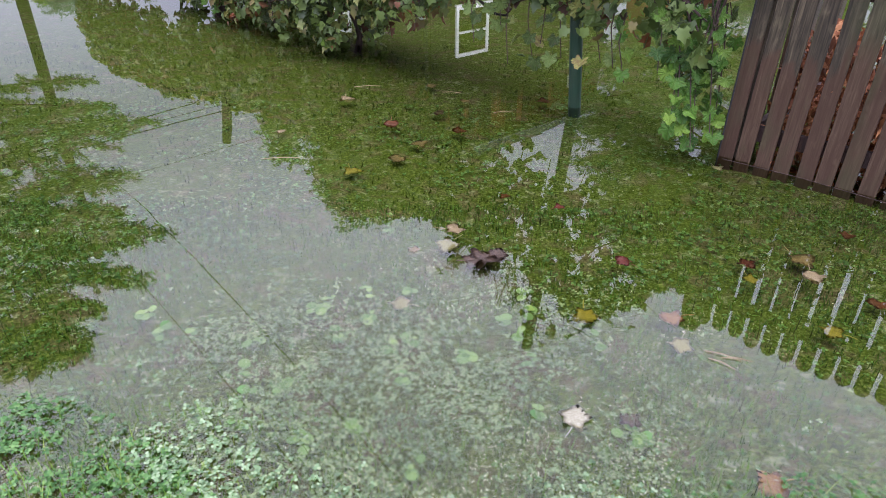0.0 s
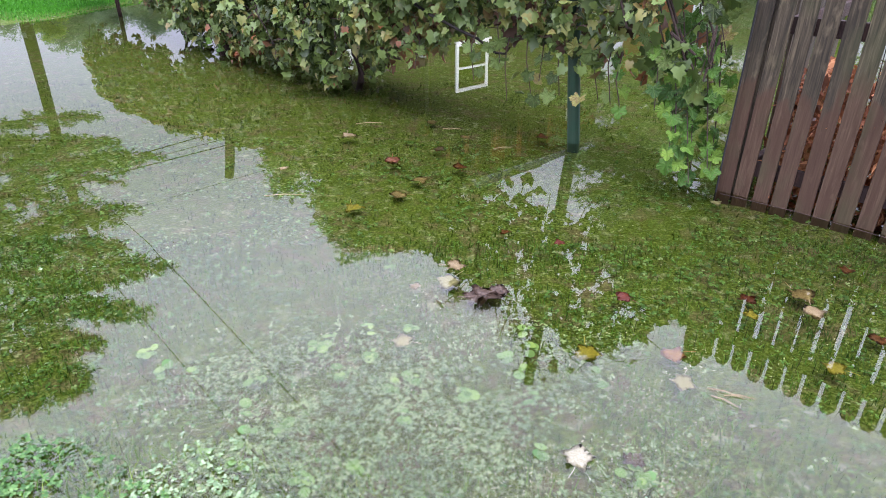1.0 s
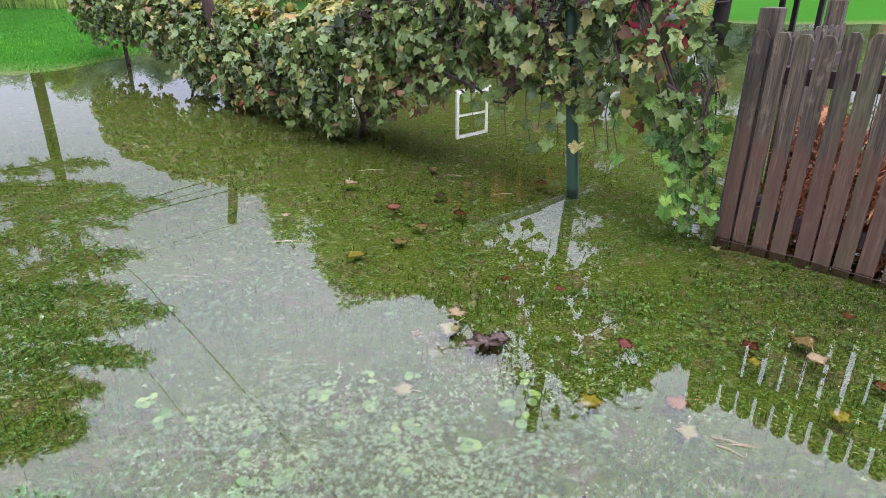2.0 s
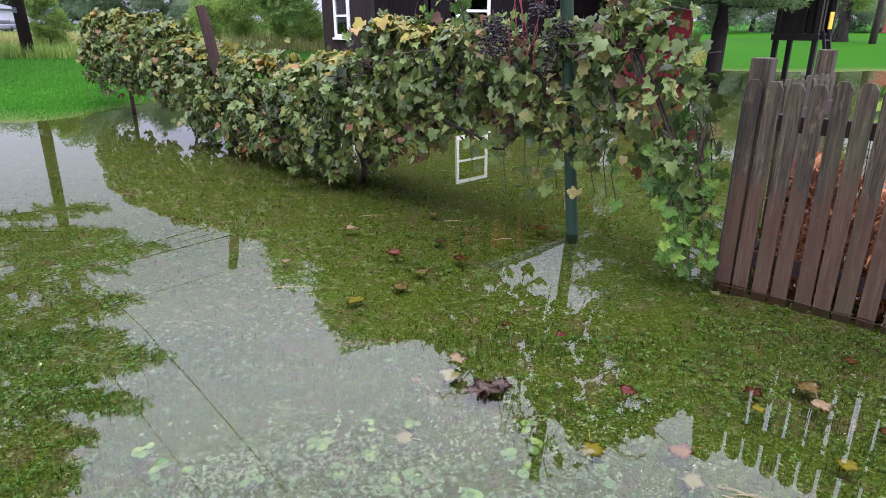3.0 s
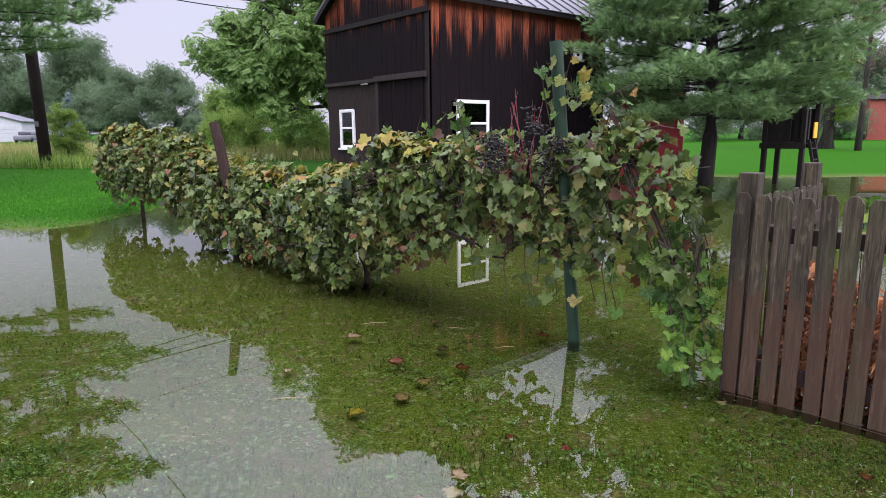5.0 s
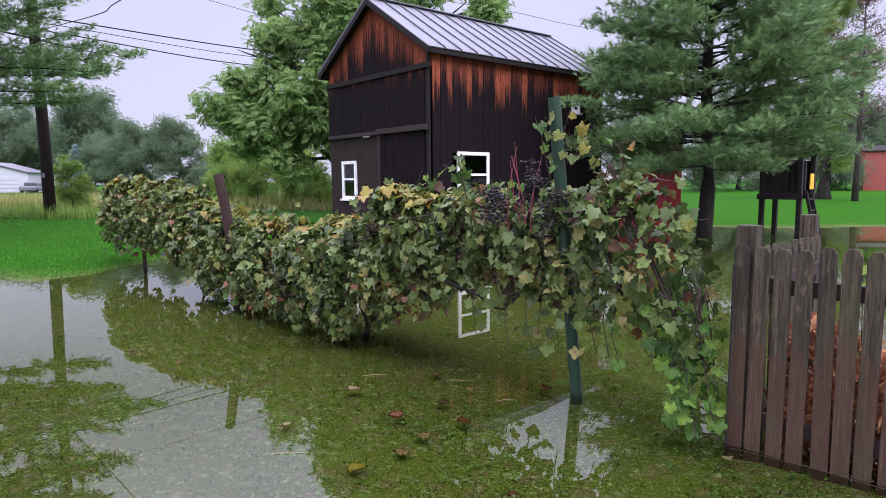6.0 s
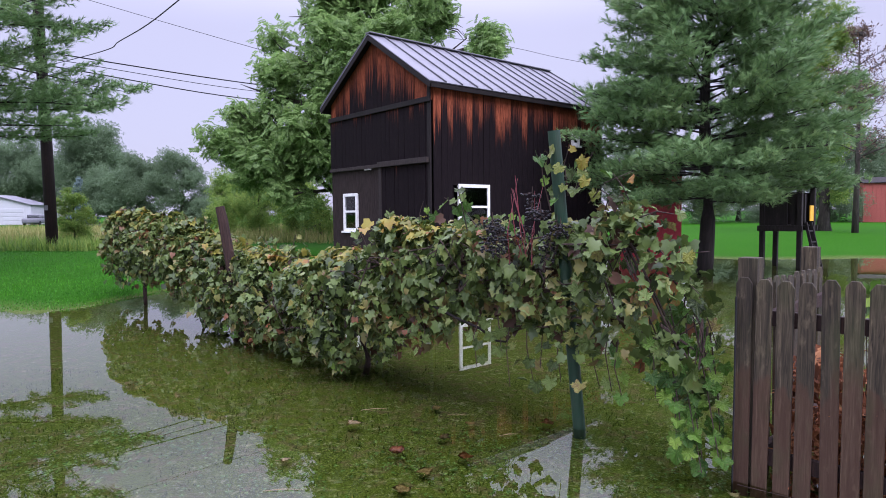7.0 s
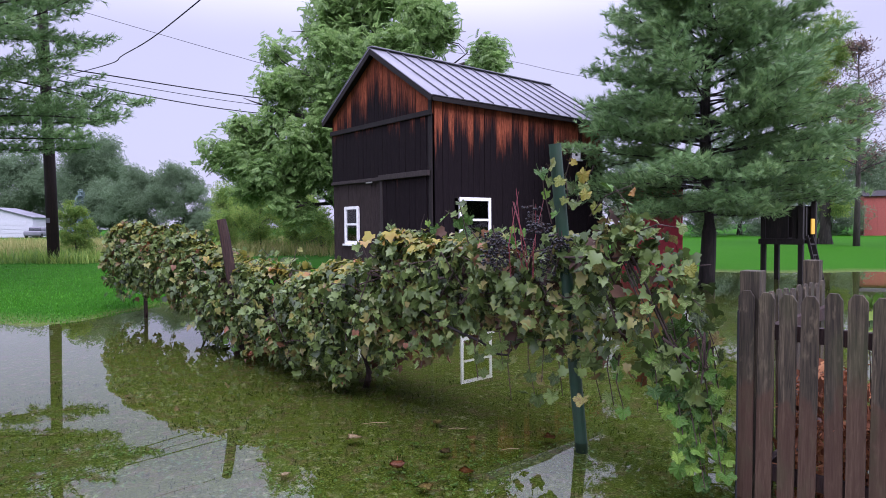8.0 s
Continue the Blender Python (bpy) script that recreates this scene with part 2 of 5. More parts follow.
def veined_leaf(name, stops, patches, sheen):
    """A leaf that is one unit long, with pale veins fanning from its stalk."""
    m = Mat(name, 0.42, spec=sheen)
    pick = m.math("ADD", m.math("MULTIPLY", m.random(), 0.82), m.math("MULTIPLY", m.math("SUBTRACT", m.noise(3.0, 3.0), 0.45), 0.4), True)
    c = m.ramp(pick, *stops)
    x, y = m.math("ABSOLUTE", m.axis("X")), m.axis("Y")
    lines = None
    for deg in (0, 42, 88):
        a = radians(deg)
        d = m.math("ABSOLUTE", m.math("SUBTRACT", m.math("MULTIPLY", x, math.cos(a)), m.math("MULTIPLY", y, math.sin(a))))
        k = m.math("SUBTRACT", 1.0, m.math("MULTIPLY", d, 34.0), True)
        lines = k if lines is None else m.math("MAXIMUM", lines, k)
    c = m.mix(m.math("MULTIPLY", lines, 0.22), c, (0.20, 0.24, 0.08))
    c = m.mix(m.ramp(m.noise(5.0, 4.0), (0.58, (0, 0, 0)), (0.72, (0.6, 0.6, 0.6))), c, (0.09, 0.055, 0.025))
    m.color(c).bump(m.noise(9, 3.0), 0.35, 0.05)
    m.thin(0.22)
    return m.m


VINE_LEAF_ONE = veined_leaf("vine_leaf_single", VINE_STOPS, 1.4, 0.25)
GOLD_ONE = veined_leaf("vine_leaf_gold_single", ((0.0, (0.07, 0.11, 0.02)), (0.5, (0.17, 0.18, 0.025)), (0.8, (0.26, 0.14, 0.025)), (1.0, (0.15, 0.045, 0.025))), 1.4, 0.3)
FRESH_ONE = veined_leaf("vine_leaf_fresh_single", ((0.0, (0.022, 0.06, 0.009)), (0.55, (0.06, 0.14, 0.016)), (1.0, (0.16, 0.25, 0.03))), 1.4, 0.25)
DEAD_SHADE_LEAF = leaf_material("dead_shade_leaf", ((0.0, (0.02, 0.012, 0.008)), (0.6, (0.07, 0.035, 0.02)), (1.0, (0.16, 0.075, 0.035))), 0.7, 0.1, 1.4)
TOP_LEAF = leaf_material("vine_leaf_gold", ((0.0, (0.035, 0.07, 0.012)), (0.4, (0.13, 0.16, 0.028)), (0.8, (0.29, 0.25, 0.04)), (1.0, (0.27, 0.11, 0.03))), 0.45, 0.35)
FRESH_LEAF = leaf_material("vine_leaf_fresh", ((0.0, (0.035, 0.085, 0.010)), (0.5, (0.10, 0.20, 0.020)), (1.0, (0.25, 0.36, 0.04))), 0.45, 0.35, 9.0)
WALNUT_LEAF = leaf_material("walnut_leaf", ((0.0, (0.095, 0.18, 0.05)), (0.5, (0.19, 0.32, 0.09)), (1.0, (0.30, 0.44, 0.15))), 0.5, 0.55, 0.4)
PINE_NEEDLE = leaf_material("pine_needle", ((0.0, (0.080, 0.165, 0.058)), (0.5, (0.155, 0.28, 0.10)), (1.0, (0.26, 0.38, 0.14))), 0.55, 0.3, 0.5)
# distance haze is mixed into this leaf colour, paler and greyer than near leaves
HAZED_LEAF = leaf_material("hazed_leaf", ((0.0, (0.09, 0.15, 0.08)), (0.5, (0.13, 0.20, 0.105)), (1.0, (0.185, 0.26, 0.14))), 0.7, 0.4, 0.15)
SPRUCE_LEAF = leaf_material("blue_spruce", ((0.0, (0.10, 0.17, 0.17)), (1.0, (0.24, 0.32, 0.32))), 0.7, 0.2, 0.2)
LIGHT_LEAF = leaf_material("light_shrub_leaf", ((0.0, (0.08, 0.17, 0.03)), (0.5, (0.19, 0.32, 0.055)), (1.0, (0.34, 0.40, 0.08))), 0.6, 0.4, 0.4)
BARE_LEAF = leaf_material("sparse_russet_leaf", ((0.0, (0.10, 0.06, 0.05)), (1.0, (0.20, 0.13, 0.09))), 0.7, 0.3)
STRAW = leaf_material("straw_grass", ((0.0, (0.10, 0.16, 0.03)), (0.5, (0.24, 0.25, 0.075)), (1.0, (0.38, 0.33, 0.13))), 0.8, 0.3, 0.3)
FLOOD_TURF = leaf_material("flooded_turf_blade", ((0.0, (0.032, 0.065, 0.006)), (0.5, (0.05, 0.095, 0.010)), (1.0, (0.085, 0.13, 0.016))), 0.6, 0.2, 1.2)
DARK_BLADE = leaf_material("dark_grass_blade", ((0.0, (0.012, 0.022, 0.006)), (1.0, (0.05, 0.07, 0.02))), 0.5, 0.1, 1.2)
BRIGHT_BLADE = leaf_material("bright_grass_blade", ((0.0, (0.05, 0.14, 0.012)), (0.6, (0.13, 0.27, 0.025)), (1.0, (0.26, 0.33, 0.06))), 0.5, 0.3, 3.0)
LAWN_BLADE = leaf_material("lawn_blade", ((0.0, (0.016, 0.10, 0.002)), (0.5, (0.036, 0.18, 0.005)), (1.0, (0.080, 0.26, 0.010))), 0.7, 0.25, 0.5)
TURF = leaf_material("turf_blade", ((0.0, (0.02, 0.055, 0.008)), (0.5, (0.06, 0.16, 0.016)), (0.85, (0.14, 0.28, 0.04)), (1.0, (0.25, 0.24, 0.1))), 0.5, 0.3, 1.5)
SCRAP = leaf_material("pale_scrap", ((0.0, (0.12, 0.17, 0.08)), (0.5, (0.40, 0.45, 0.30)), (1.0, (0.75, 0.74, 0.62))), 0.6, 0.2, 4.0)
BROAD_WEED = leaf_material("broad_weed_leaf", ((0.0, (0.08, 0.17, 0.05)), (0.6, (0.17, 0.31, 0.10)), (1.0, (0.30, 0.44, 0.14))), 0.5, 0.25, 5.0)
SILTED = leaf_material("silted_clover_leaf", ((0.0, (0.045, 0.085, 0.035)), (0.45, (0.14, 0.23, 0.10)), (1.0, (0.30, 0.39, 0.22))), 0.6, 0.2, 4.0)
CLOVER = leaf_material("clover_leaf", ((0.0, (0.018, 0.06, 0.010)), (0.5, (0.06, 0.16, 0.03)), (1.0, (0.17, 0.30, 0.09))), 0.4, 0.3, 2.5)


# ---- building helpers ----
def mesh_of(bm, name, material, smooth=False):
    me = bpy.data.meshes.new(name)
    bm.to_mesh(me)
    bm.free()
    me.materials.append(material)
    if smooth:
        me.polygons.foreach_set("use_smooth", [True] * len(me.polygons))
    return me


def part(name, bm, material, parent=None, label="", smooth=False):
    ob = new(name, mesh_of(bm, name, material, smooth))
    if parent:
        ob.parent = parent
    return tagged(ob, label)


def thing(name, label, category, group="", kind="", at=(0, 0, 0)):
    ob = new(name)
    ob.empty_display_size = 0.2
    ob.location = at
    return tagged(ob, label, category, group, kind)


def box(bm, m, size, bevel=0.0):
    """A box of that size, its centre at the pose m, with worn edges."""
    r = bmesh.ops.create_cube(bm, size=1.0, matrix=m @ Matrix.Diagonal((*size, 1)))
    if bevel:
        es = list({e for v in r["verts"] for e in v.link_edges})
        bmesh.ops.bevel(bm, geom=es, offset=bevel, segments=2, affect="EDGES", profile=0.6)
    return r


def cuboid(size, m=None, bevel=0.0):
    bm = bmesh.new()
    box(bm, m or Matrix(), size, bevel)
    return bm


def tube(bm, pts, radii, sides=8, cap=True):
    """A tapered tube along points."""
    pts = [Vector(p) for p in pts]
    rings = []
    for i, p in enumerate(pts):
        d = (pts[min(i + 1, len(pts) - 1)] - pts[max(i - 1, 0)]).normalized()
        q = d.to_track_quat("Z", "Y")
        rings.append([bm.verts.new(p + q @ Vector((math.cos(a) * radii[i], math.sin(a) * radii[i], 0)))
                      for a in (math.tau * k / sides for k in range(sides))])
    for a, b in zip(rings, rings[1:]):
        for k in range(sides):
            bm.faces.new((a[k], a[(k + 1) % sides], b[(k + 1) % sides], b[k]))
    if cap:
        bm.faces.new(rings[0][::-1])
        bm.faces.new(rings[-1])
    return bm


def scatter(name, verts, faces, pos, rot, scale, material, parent=None, label=""):
    """Many copies of one small shape in one mesh: pos (n,3), rot (n,3,3), scale (n,) or (n,3)."""
    v, n = np.asarray(verts, float), len(pos)
    sc = np.asarray(scale, float)
    sc = sc[:, None, None] if sc.ndim == 1 else sc[:, None, :]
    allv = np.einsum("nij,nkj->nki", rot, v[None] * sc) + np.asarray(pos)[:, None, :]
    me = bpy.data.meshes.new(name)
    lens = np.array([len(f) for f in faces])
    flat = np.concatenate([np.asarray(f) for f in faces])
    idx = (flat[None, :] + (np.arange(n) * len(v))[:, None]).ravel()
    starts = np.concatenate([[0], np.cumsum(np.tile(lens, n))[:-1]])
    me.vertices.add(n * len(v))
    me.vertices.foreach_set("co", allv.astype(np.float32).ravel())
    me.loops.add(len(idx))
    me.loops.foreach_set("vertex_index", idx.astype(np.int32))
    me.polygons.add(n * len(faces))
    me.polygons.foreach_set("loop_start", starts.astype(np.int32))
    me.update(calc_edges=True)
    me.validate()
    me.materials.append(material)
    ob = new(name, me)
    if parent:
        ob.parent = parent
    return tagged(ob, label)


def turns(n, rng, facing=None, spread=1.0, spin=True):
    """n rotation matrices: local z towards facing (n,3) with some spread, spun about it."""
    z = rng.normal(size=(n, 3)) * spread
    if facing is not None:
        z = z + facing
    z /= np.linalg.norm(z, axis=1, keepdims=True) + 1e-9
    up = rng.normal(size=(n, 3)) if spin else np.tile((0.0, 0.0, -1.0), (n, 1)) + rng.normal(size=(n, 3)) * 0.45
    y = up - (up * z).sum(1, keepdims=True) * z
    y /= np.linalg.norm(y, axis=1, keepdims=True) + 1e-9
    x = np.cross(y, z)
    return np.stack([x, y, z], 2)


# a lobed, folded vine leaf that points along +y, one unit long, and smaller leaf shapes
VINE_V = [(0, 0, -0.05), (0.0, 0.5, -0.08), (0.28, -0.16, 0.04), (0.60, 0.10, 0.16), (0.42, 0.34, 0.08), (0.52, 0.66, -0.04), (0.27, 0.72, 0.03),
          (0.04, 1.08, -0.26), (-0.25, 0.70, 0.03), (-0.56, 0.62, 0.06), (-0.42, 0.36, 0.10), (-0.52, 0.14, 0.02), (-0.28, -0.16, 0.04)]
VINE_F = [(0, 2, 3, 4), (0, 4, 1), (4, 5, 6, 1), (1, 6, 7), (1, 7, 8), (1, 8, 9, 10), (0, 1, 10), (0, 10, 11, 12)]
LEAFLET_V = [(0, 0, 0), (0.17, 0.4, 0.03), (0, 1, -0.06), (-0.17, 0.4, 0.03)]
LEAFLET_F = [(0, 1, 2, 3)]


def compound_leaf(pairs=5):
    """A long walnut leaf of drooping leaflets along one stalk, one unit long."""
    vs, fs = [], []
    for i in range(pairs):
        for s in (-1, 1):
            y0 = 0.15 + 0.8 * i / pairs
            z0 = -0.25 * y0 * y0
            a = s * radians(62 - 6 * i)
            k = len(vs)
            for px, py, pz in ((0, 0, 0), (0.09, 0.17, 0.0), (0, 0.40, -0.10), (-0.09, 0.17, 0.0)):
                vs.append((px * math.cos(a) + py * math.sin(a), y0 - px * math.sin(a) + py * math.cos(a), z0 + pz))
            fs.append((k, k + 1, k + 2, k + 3))
    return vs, fs


def needle_tuft(count=14, rng=random.Random(4)):
    """A brush of long soft pine needles round +y."""
    vs, fs = [], []
    for i in range(count):
        a, o = math.tau * i / count + rng.uniform(-0.3, 0.3), rng.uniform(0.15, 0.75)
        d = Vector((math.cos(a) * o, 1.0, math.sin(a) * o)).normalized() * rng.uniform(0.75, 1.05)
        side = d.cross(Vector((0.3, 0.1, 1))).normalized() * 0.034
        base = Vector((0, rng.uniform(-0.35, 0.25), 0))
        k = len(vs)
        vs += [tuple(base - side), tuple(base + side), tuple(base + d)]
        fs.append((k, k + 1, k + 2))
    return vs, fs


def leaf_spray(count=7, rng=random.Random(7)):
    """A loose clump of small leaves."""
    vs, fs = [], []
    for i in range(count):
        m = pose(rng.uniform(-0.6, 0.6), rng.uniform(-0.6, 0.6), rng.uniform(-0.4, 0.4), rng.uniform(-60, 60), rng.uniform(-60, 60), rng.uniform(0, 360))
        k = len(vs)
        vs += [tuple(m @ Vector((a * 0.55, b * 0.5, c * 0.5))) for a, b, c in ((0, 0, 0), (0.4, 0.45, 0.03), (0, 1, -0.06), (-0.4, 0.45, 0.03))]
        fs.append((k, k + 1, k + 2, k + 3))
    return vs, fs


# ---- ground and water ----
def smooth(a, b, v):
    k = np.clip((v - a) / (b - a), 0, 1)
    return k * k * (3 - 2 * k)


def ground_height(x, y):
    """Flooded lawn a few centimetres under water (water level is 0), rising to dry lawn behind it."""
    shore = 10.5 + 3.2 * smooth(-6.4, -5.3, x) + 6.2 * smooth(-5.4, -1.0, x) + 0.25 * np.sin(x * 0.9) + 0.12 * np.sin(x * 2.3 + 1)
    h = -0.06 + 0.02 * np.sin(x * 1.3 + 0.4) * np.cos(y * 0.9)
    h = h + np.clip((y - shore + 1.2) * 0.05, 0, 0.5) + 0.004 * np.clip(y - 30, 0, 200)
    near = np.exp(-(((x + 1.4) / 0.85) ** 2 + ((y - 0.95) / 0.6) ** 2))
    h = h + 0.072 * near + 0.045 * np.exp(-((x - 1.0) / 0.5) ** 2 - ((y - 0.95) / 0.28) ** 2) + 0.04 * np.exp(-((x + 0.2) / 0.9) ** 2 - ((y - 0.8) / 0.22) ** 2)
    return h + 0.12 * smooth(-0.2, -3.0, y)


def axis_steps(lo, hi, fine_lo, fine_hi, step, grow=1.18):
    mid = list(np.arange(fine_lo, fine_hi + step / 2, step))
    up, d = [], step
    while not up or up[-1] < hi:
        d *= grow
        up.append((up[-1] if up else mid[-1]) + d)
    down, d = [], step
    while not down or down[-1] > lo:
        d *= grow
        down.append((down[-1] if down else mid[0]) - d)
    return np.array(down[::-1] + mid + up)


def build_ground():
    xs, ys = axis_steps(-700, 700, -6, 6, 0.12), axis_steps(-120, 900, 0, 12, 0.12)
    gx, gy = np.meshgrid(xs, ys)
    gz = ground_height(gx, gy)
    for i in range(gx.shape[0]):
        for j in range(gx.shape[1]):
            if abs(gx[i, j]) < 9 and 0 < gy[i, j] < 13:
                gz[i, j] += 0.02 * noise.noise((gx[i, j] * 2.2, gy[i, j] * 2.2, 0)) + 0.008 * noise.noise((gx[i, j] * 7, gy[i, j] * 7, 3))
    w, h = len(xs), len(ys)
    a = (np.arange(h - 1)[:, None] * w + np.arange(w - 1)[None]).ravel()
    me = bpy.data.meshes.new("ground")
    me.from_pydata(np.stack([gx.ravel(), gy.ravel(), gz.ravel()], 1).tolist(), [], np.stack([a, a + 1, a + w + 1, a + w], 1).tolist())
    me.materials.append(LAWN_WET)
    me.polygons.foreach_set("use_smooth", [True] * len(me.polygons))
    tagged(new("ground", me), "flooded green lawn rising to dry mown grass", "lawn", kind="structure")


build_ground()
wbm = bmesh.new()
bmesh.ops.create_grid(wbm, x_segments=2, y_segments=2, size=1, matrix=Matrix.Translation((0, 20, 0)) @ Matrix.Diagonal((160, 50, 1, 1)))
tagged(part("water", wbm, WATER), "still shallow flood water standing on a lawn", "flood water", kind="structure")

# ---- the old barn: x along its long side, y along the gable, z up from the water ----
BARN = Matrix(((0.7597, -0.6503, 0, -0.217), (0.6503, 0.7597, 0, 14.52), (0, 0, 1, 0), (0, 0, 0, 1)))
BL, BW, EAVE, RIDGE = 6.4, 4.40, 4.58, 5.98
barn = thing("barn", "black weathered board barn with a grey metal roof", "barn")
barn.matrix_world = BARN


def roof_z(y):
    return RIDGE - (RIDGE - EAVE) * abs(y - BW / 2) / (BW / 2)


def board(parent, material, along, y0, y1, z0, top0, top1, out, rng, thick=0.025):
    """One upright board; along: 'gable' (plane x=0) or 'side' (plane y=0). Its origin lies at its top."""
    zt = max(top0, top1)
    j = rng.uniform(0.0, 0.012)
    bm = bmesh.new()
    vs = []
    for d in (-out - thick - j, -out - j):
        for a, z in ((y0 + 0.004, z0 + rng.uniform(0, 0.03)), (y1 - 0.004, z0 + rng.uniform(0, 0.03)), (y1 - 0.004, top1), (y0 + 0.004, top0)):
            mid = (y0 + y1) / 2
            vs.append(bm.verts.new((d, a - mid, z - zt) if along == "gable" else (a - mid, d, z - zt)))
    q = [(0, 1, 2, 3), (7, 6, 5, 4), (0, 4, 5, 1), (1, 5, 6, 2), (2, 6, 7, 3), (3, 7, 4, 0)]
    for f in q:
        bm.faces.new([vs[k] for k in f])
    bmesh.ops.recalc_face_normals(bm, faces=bm.faces)
    ob = part("board", bm, material, parent)
    ob.location = (0, (y0 + y1) / 2, zt) if along == "gable" else ((y0 + y1) / 2, 0, zt)
    return ob


def sash_window(parent, along, a0, a1, z0, z1, glass=True):
    """A white sash window with two panes, one above the other, set in the wall."""
    def m(a, z):
        return Matrix.Translation((-0.03, a, z)) if along == "gable" else Matrix.Translation((a, -0.03, z))

    def size(w, h, d=0.06):
        return (d, w, h) if along == "gable" else (w, d, h)
    win = new("window")
    win.parent = parent
    ac, zc, w, h = (a0 + a1) / 2, (z0 + z1) / 2, a1 - a0, z1 - z0
    bm = bmesh.new()
    for a in (a0 + 0.04, a1 - 0.04):
        box(bm, m(a, zc), size(0.08, h), 0.006)
    for z in (z0 + 0.04, z1 - 0.04):
        box(bm, m(ac, z), size(w - 0.16, 0.08, 0.058), 0.006)
    part("frame", bm, WHITE_PAINT, win, "flaking white painted frame")
    part("meeting_rail", cuboid(size(w - 0.16, 0.055, 0.05), m(ac, zc + 0.02), 0.005), WHITE_PAINT, win)
    part("sill", cuboid(size(w + 0.1, 0.05, 0.14), m(ac, z0 - 0.026), 0.008), WHITE_PAINT, win)
    for zz, hh in ((zc + 0.02 + h / 4 - 0.03, h / 2 - 0.1), (zc + 0.02 - h / 4 - 0.01, h / 2 - 0.13)):
        part("pane", cuboid(size(w - 0.17, hh + 0.05, 0.008), m(ac, zz)), PANE, win)
    return win


def pane_material():
    m = bpy.data.materials.new("window_glass")
    m.use_nodes = True
    n, l = m.node_tree.nodes, m.node_tree.links
    n.clear()
    tr, gl, fr = n.new("ShaderNodeBsdfTransparent"), n.new("ShaderNodeBsdfGlossy"), n.new("ShaderNodeFresnel")
    tr.inputs["Color"].default_value = (0.75, 0.78, 0.77, 1)
    gl.inputs["Roughness"].default_value = 0.03
    mx, out = n.new("ShaderNodeMixShader"), n.new("ShaderNodeOutputMaterial")
    l.new(fr.outputs["Fac"], mx.inputs["Fac"])
    l.new(tr.outputs["BSDF"], mx.inputs[1])
    l.new(gl.outputs["BSDF"], mx.inputs[2])
    l.new(mx.outputs["Shader"], out.inputs["Surface"])
    return m


PANE = pane_material()


def build_barn():
    rng = random.Random(11)
    # far walls and the frame inside, which close the barn
    bm = bmesh.new()
    box(bm, Matrix.Translation((BL / 2, BW - 0.02, EAVE / 2 - 0.05)), (BL, 0.06, EAVE + 0.1))
    part("back_wall", bm, TRIM_GREY, barn)
    bm = bmesh.new()
    pts = [(BL, 0, -0.1), (BL, BW, -0.1), (BL, BW, EAVE), (BL, BW / 2, RIDGE - 0.02), (BL, 0, EAVE)]
    f = bm.faces.new([bm.verts.new(p) for p in pts])
    bmesh.ops.solidify(bm, geom=[f], thickness=0.05)
    part("end_wall", bm, TRIM_GREY, barn)
    # gable front, three tiers of boards
    y = 0.0
    while y < BW - 0.02:
        w = min(rng.uniform(0.15, 0.23), BW - y)
        y1 = y + w
        board(barn, BOARD, "gable", y, y1, 4.10, roof_z(y) - 0.03, roof_z(y1) - 0.03, 0.0, rng)
        board(barn, BOARD_LOW, "gable", y, y1, 2.70, 4.14, 4.14, 0.03, rng)
        if y1 < 0.2:
            board(barn, BOARD_LOW, "gable", y, y1, -0.12, 2.74, 2.74, 0.03, rng)
        elif y > 1.93:
            if y1 > 3.16 and y < 3.77:
                board(barn, BOARD_GREY, "gable", y, y1, 2.07, 2.74, 2.74, 0.0, rng)
                board(barn, BOARD_GREY, "gable", y, y1, -0.12, 1.12, 1.12, 0.0, rng)
            else:
                board(barn, BOARD_GREY, "gable", y, y1, -0.12, 2.74, 2.74, 0.0, rng)
        else:
            board(barn, BOARD_LOW, "gable", y, y1, -0.12, 2.70, 2.70, 0.055, rng)
        y = y1
    sash_window(barn, "gable", 3.12, 3.81, 1.09, 2.10)
    # side wall
    x = 0.0
    while x < BL - 0.02:
        x1 = x + min(rng.uniform(0.15, 0.25), BL - x)
        if x1 > 0.78 and x < 1.73:
            board(barn, BOARD_SIDE, "side", x, x1, 2.19, EAVE, EAVE, 0.0, rng)
            board(barn, BOARD_LOW, "side", x, x1, -0.12, 1.14, 1.14, 0.0, rng)
        elif x1 > 5.02 and x < 5.30:
            board(barn, BOARD_SIDE, "side", x, x1, 3.70, EAVE, EAVE, 0.0, rng)
            board(barn, BOARD_LOW, "side", x, x1, -0.12, 3.42, 3.42, 0.0, rng)
        else:
            board(barn, BOARD_SIDE, "side", x, x1, -0.12, EAVE, EAVE, 0.0, rng)
        x = x1
    sash_window(barn, "side", 0.74, 1.77, 1.11, 2.23)
    # this small high window is added in place of a bird-feeder-like thing
    sash_window(barn, "side", 5.0, 5.32, 3.40, 3.72)
    # trims: band under the gable, door track, corner boards, eave and verge boards
    part("band_board", cuboid((0.05, BW + 0.04, 0.12), Matrix.Translation((-0.085, BW / 2, 4.14)), 0.008), BARN_TRIM, barn)
    part("door_track", cuboid((0.09, 1.95, 0.13), Matrix.Translation((-0.12, 1.03, 2.77)), 0.01), TRIM_GREY, barn)
    part("door_track", cuboid((0.06, 2.40, 0.09), Matrix.Translation((-0.08, 3.2, 2.75)), 0.01), TRIM_GREY, barn)
    part("door_stile", cuboid((0.05, 0.12, 2.75), Matrix.Translation((-0.085, 1.97, 1.34)), 0.008), TRIM_GREY, barn)
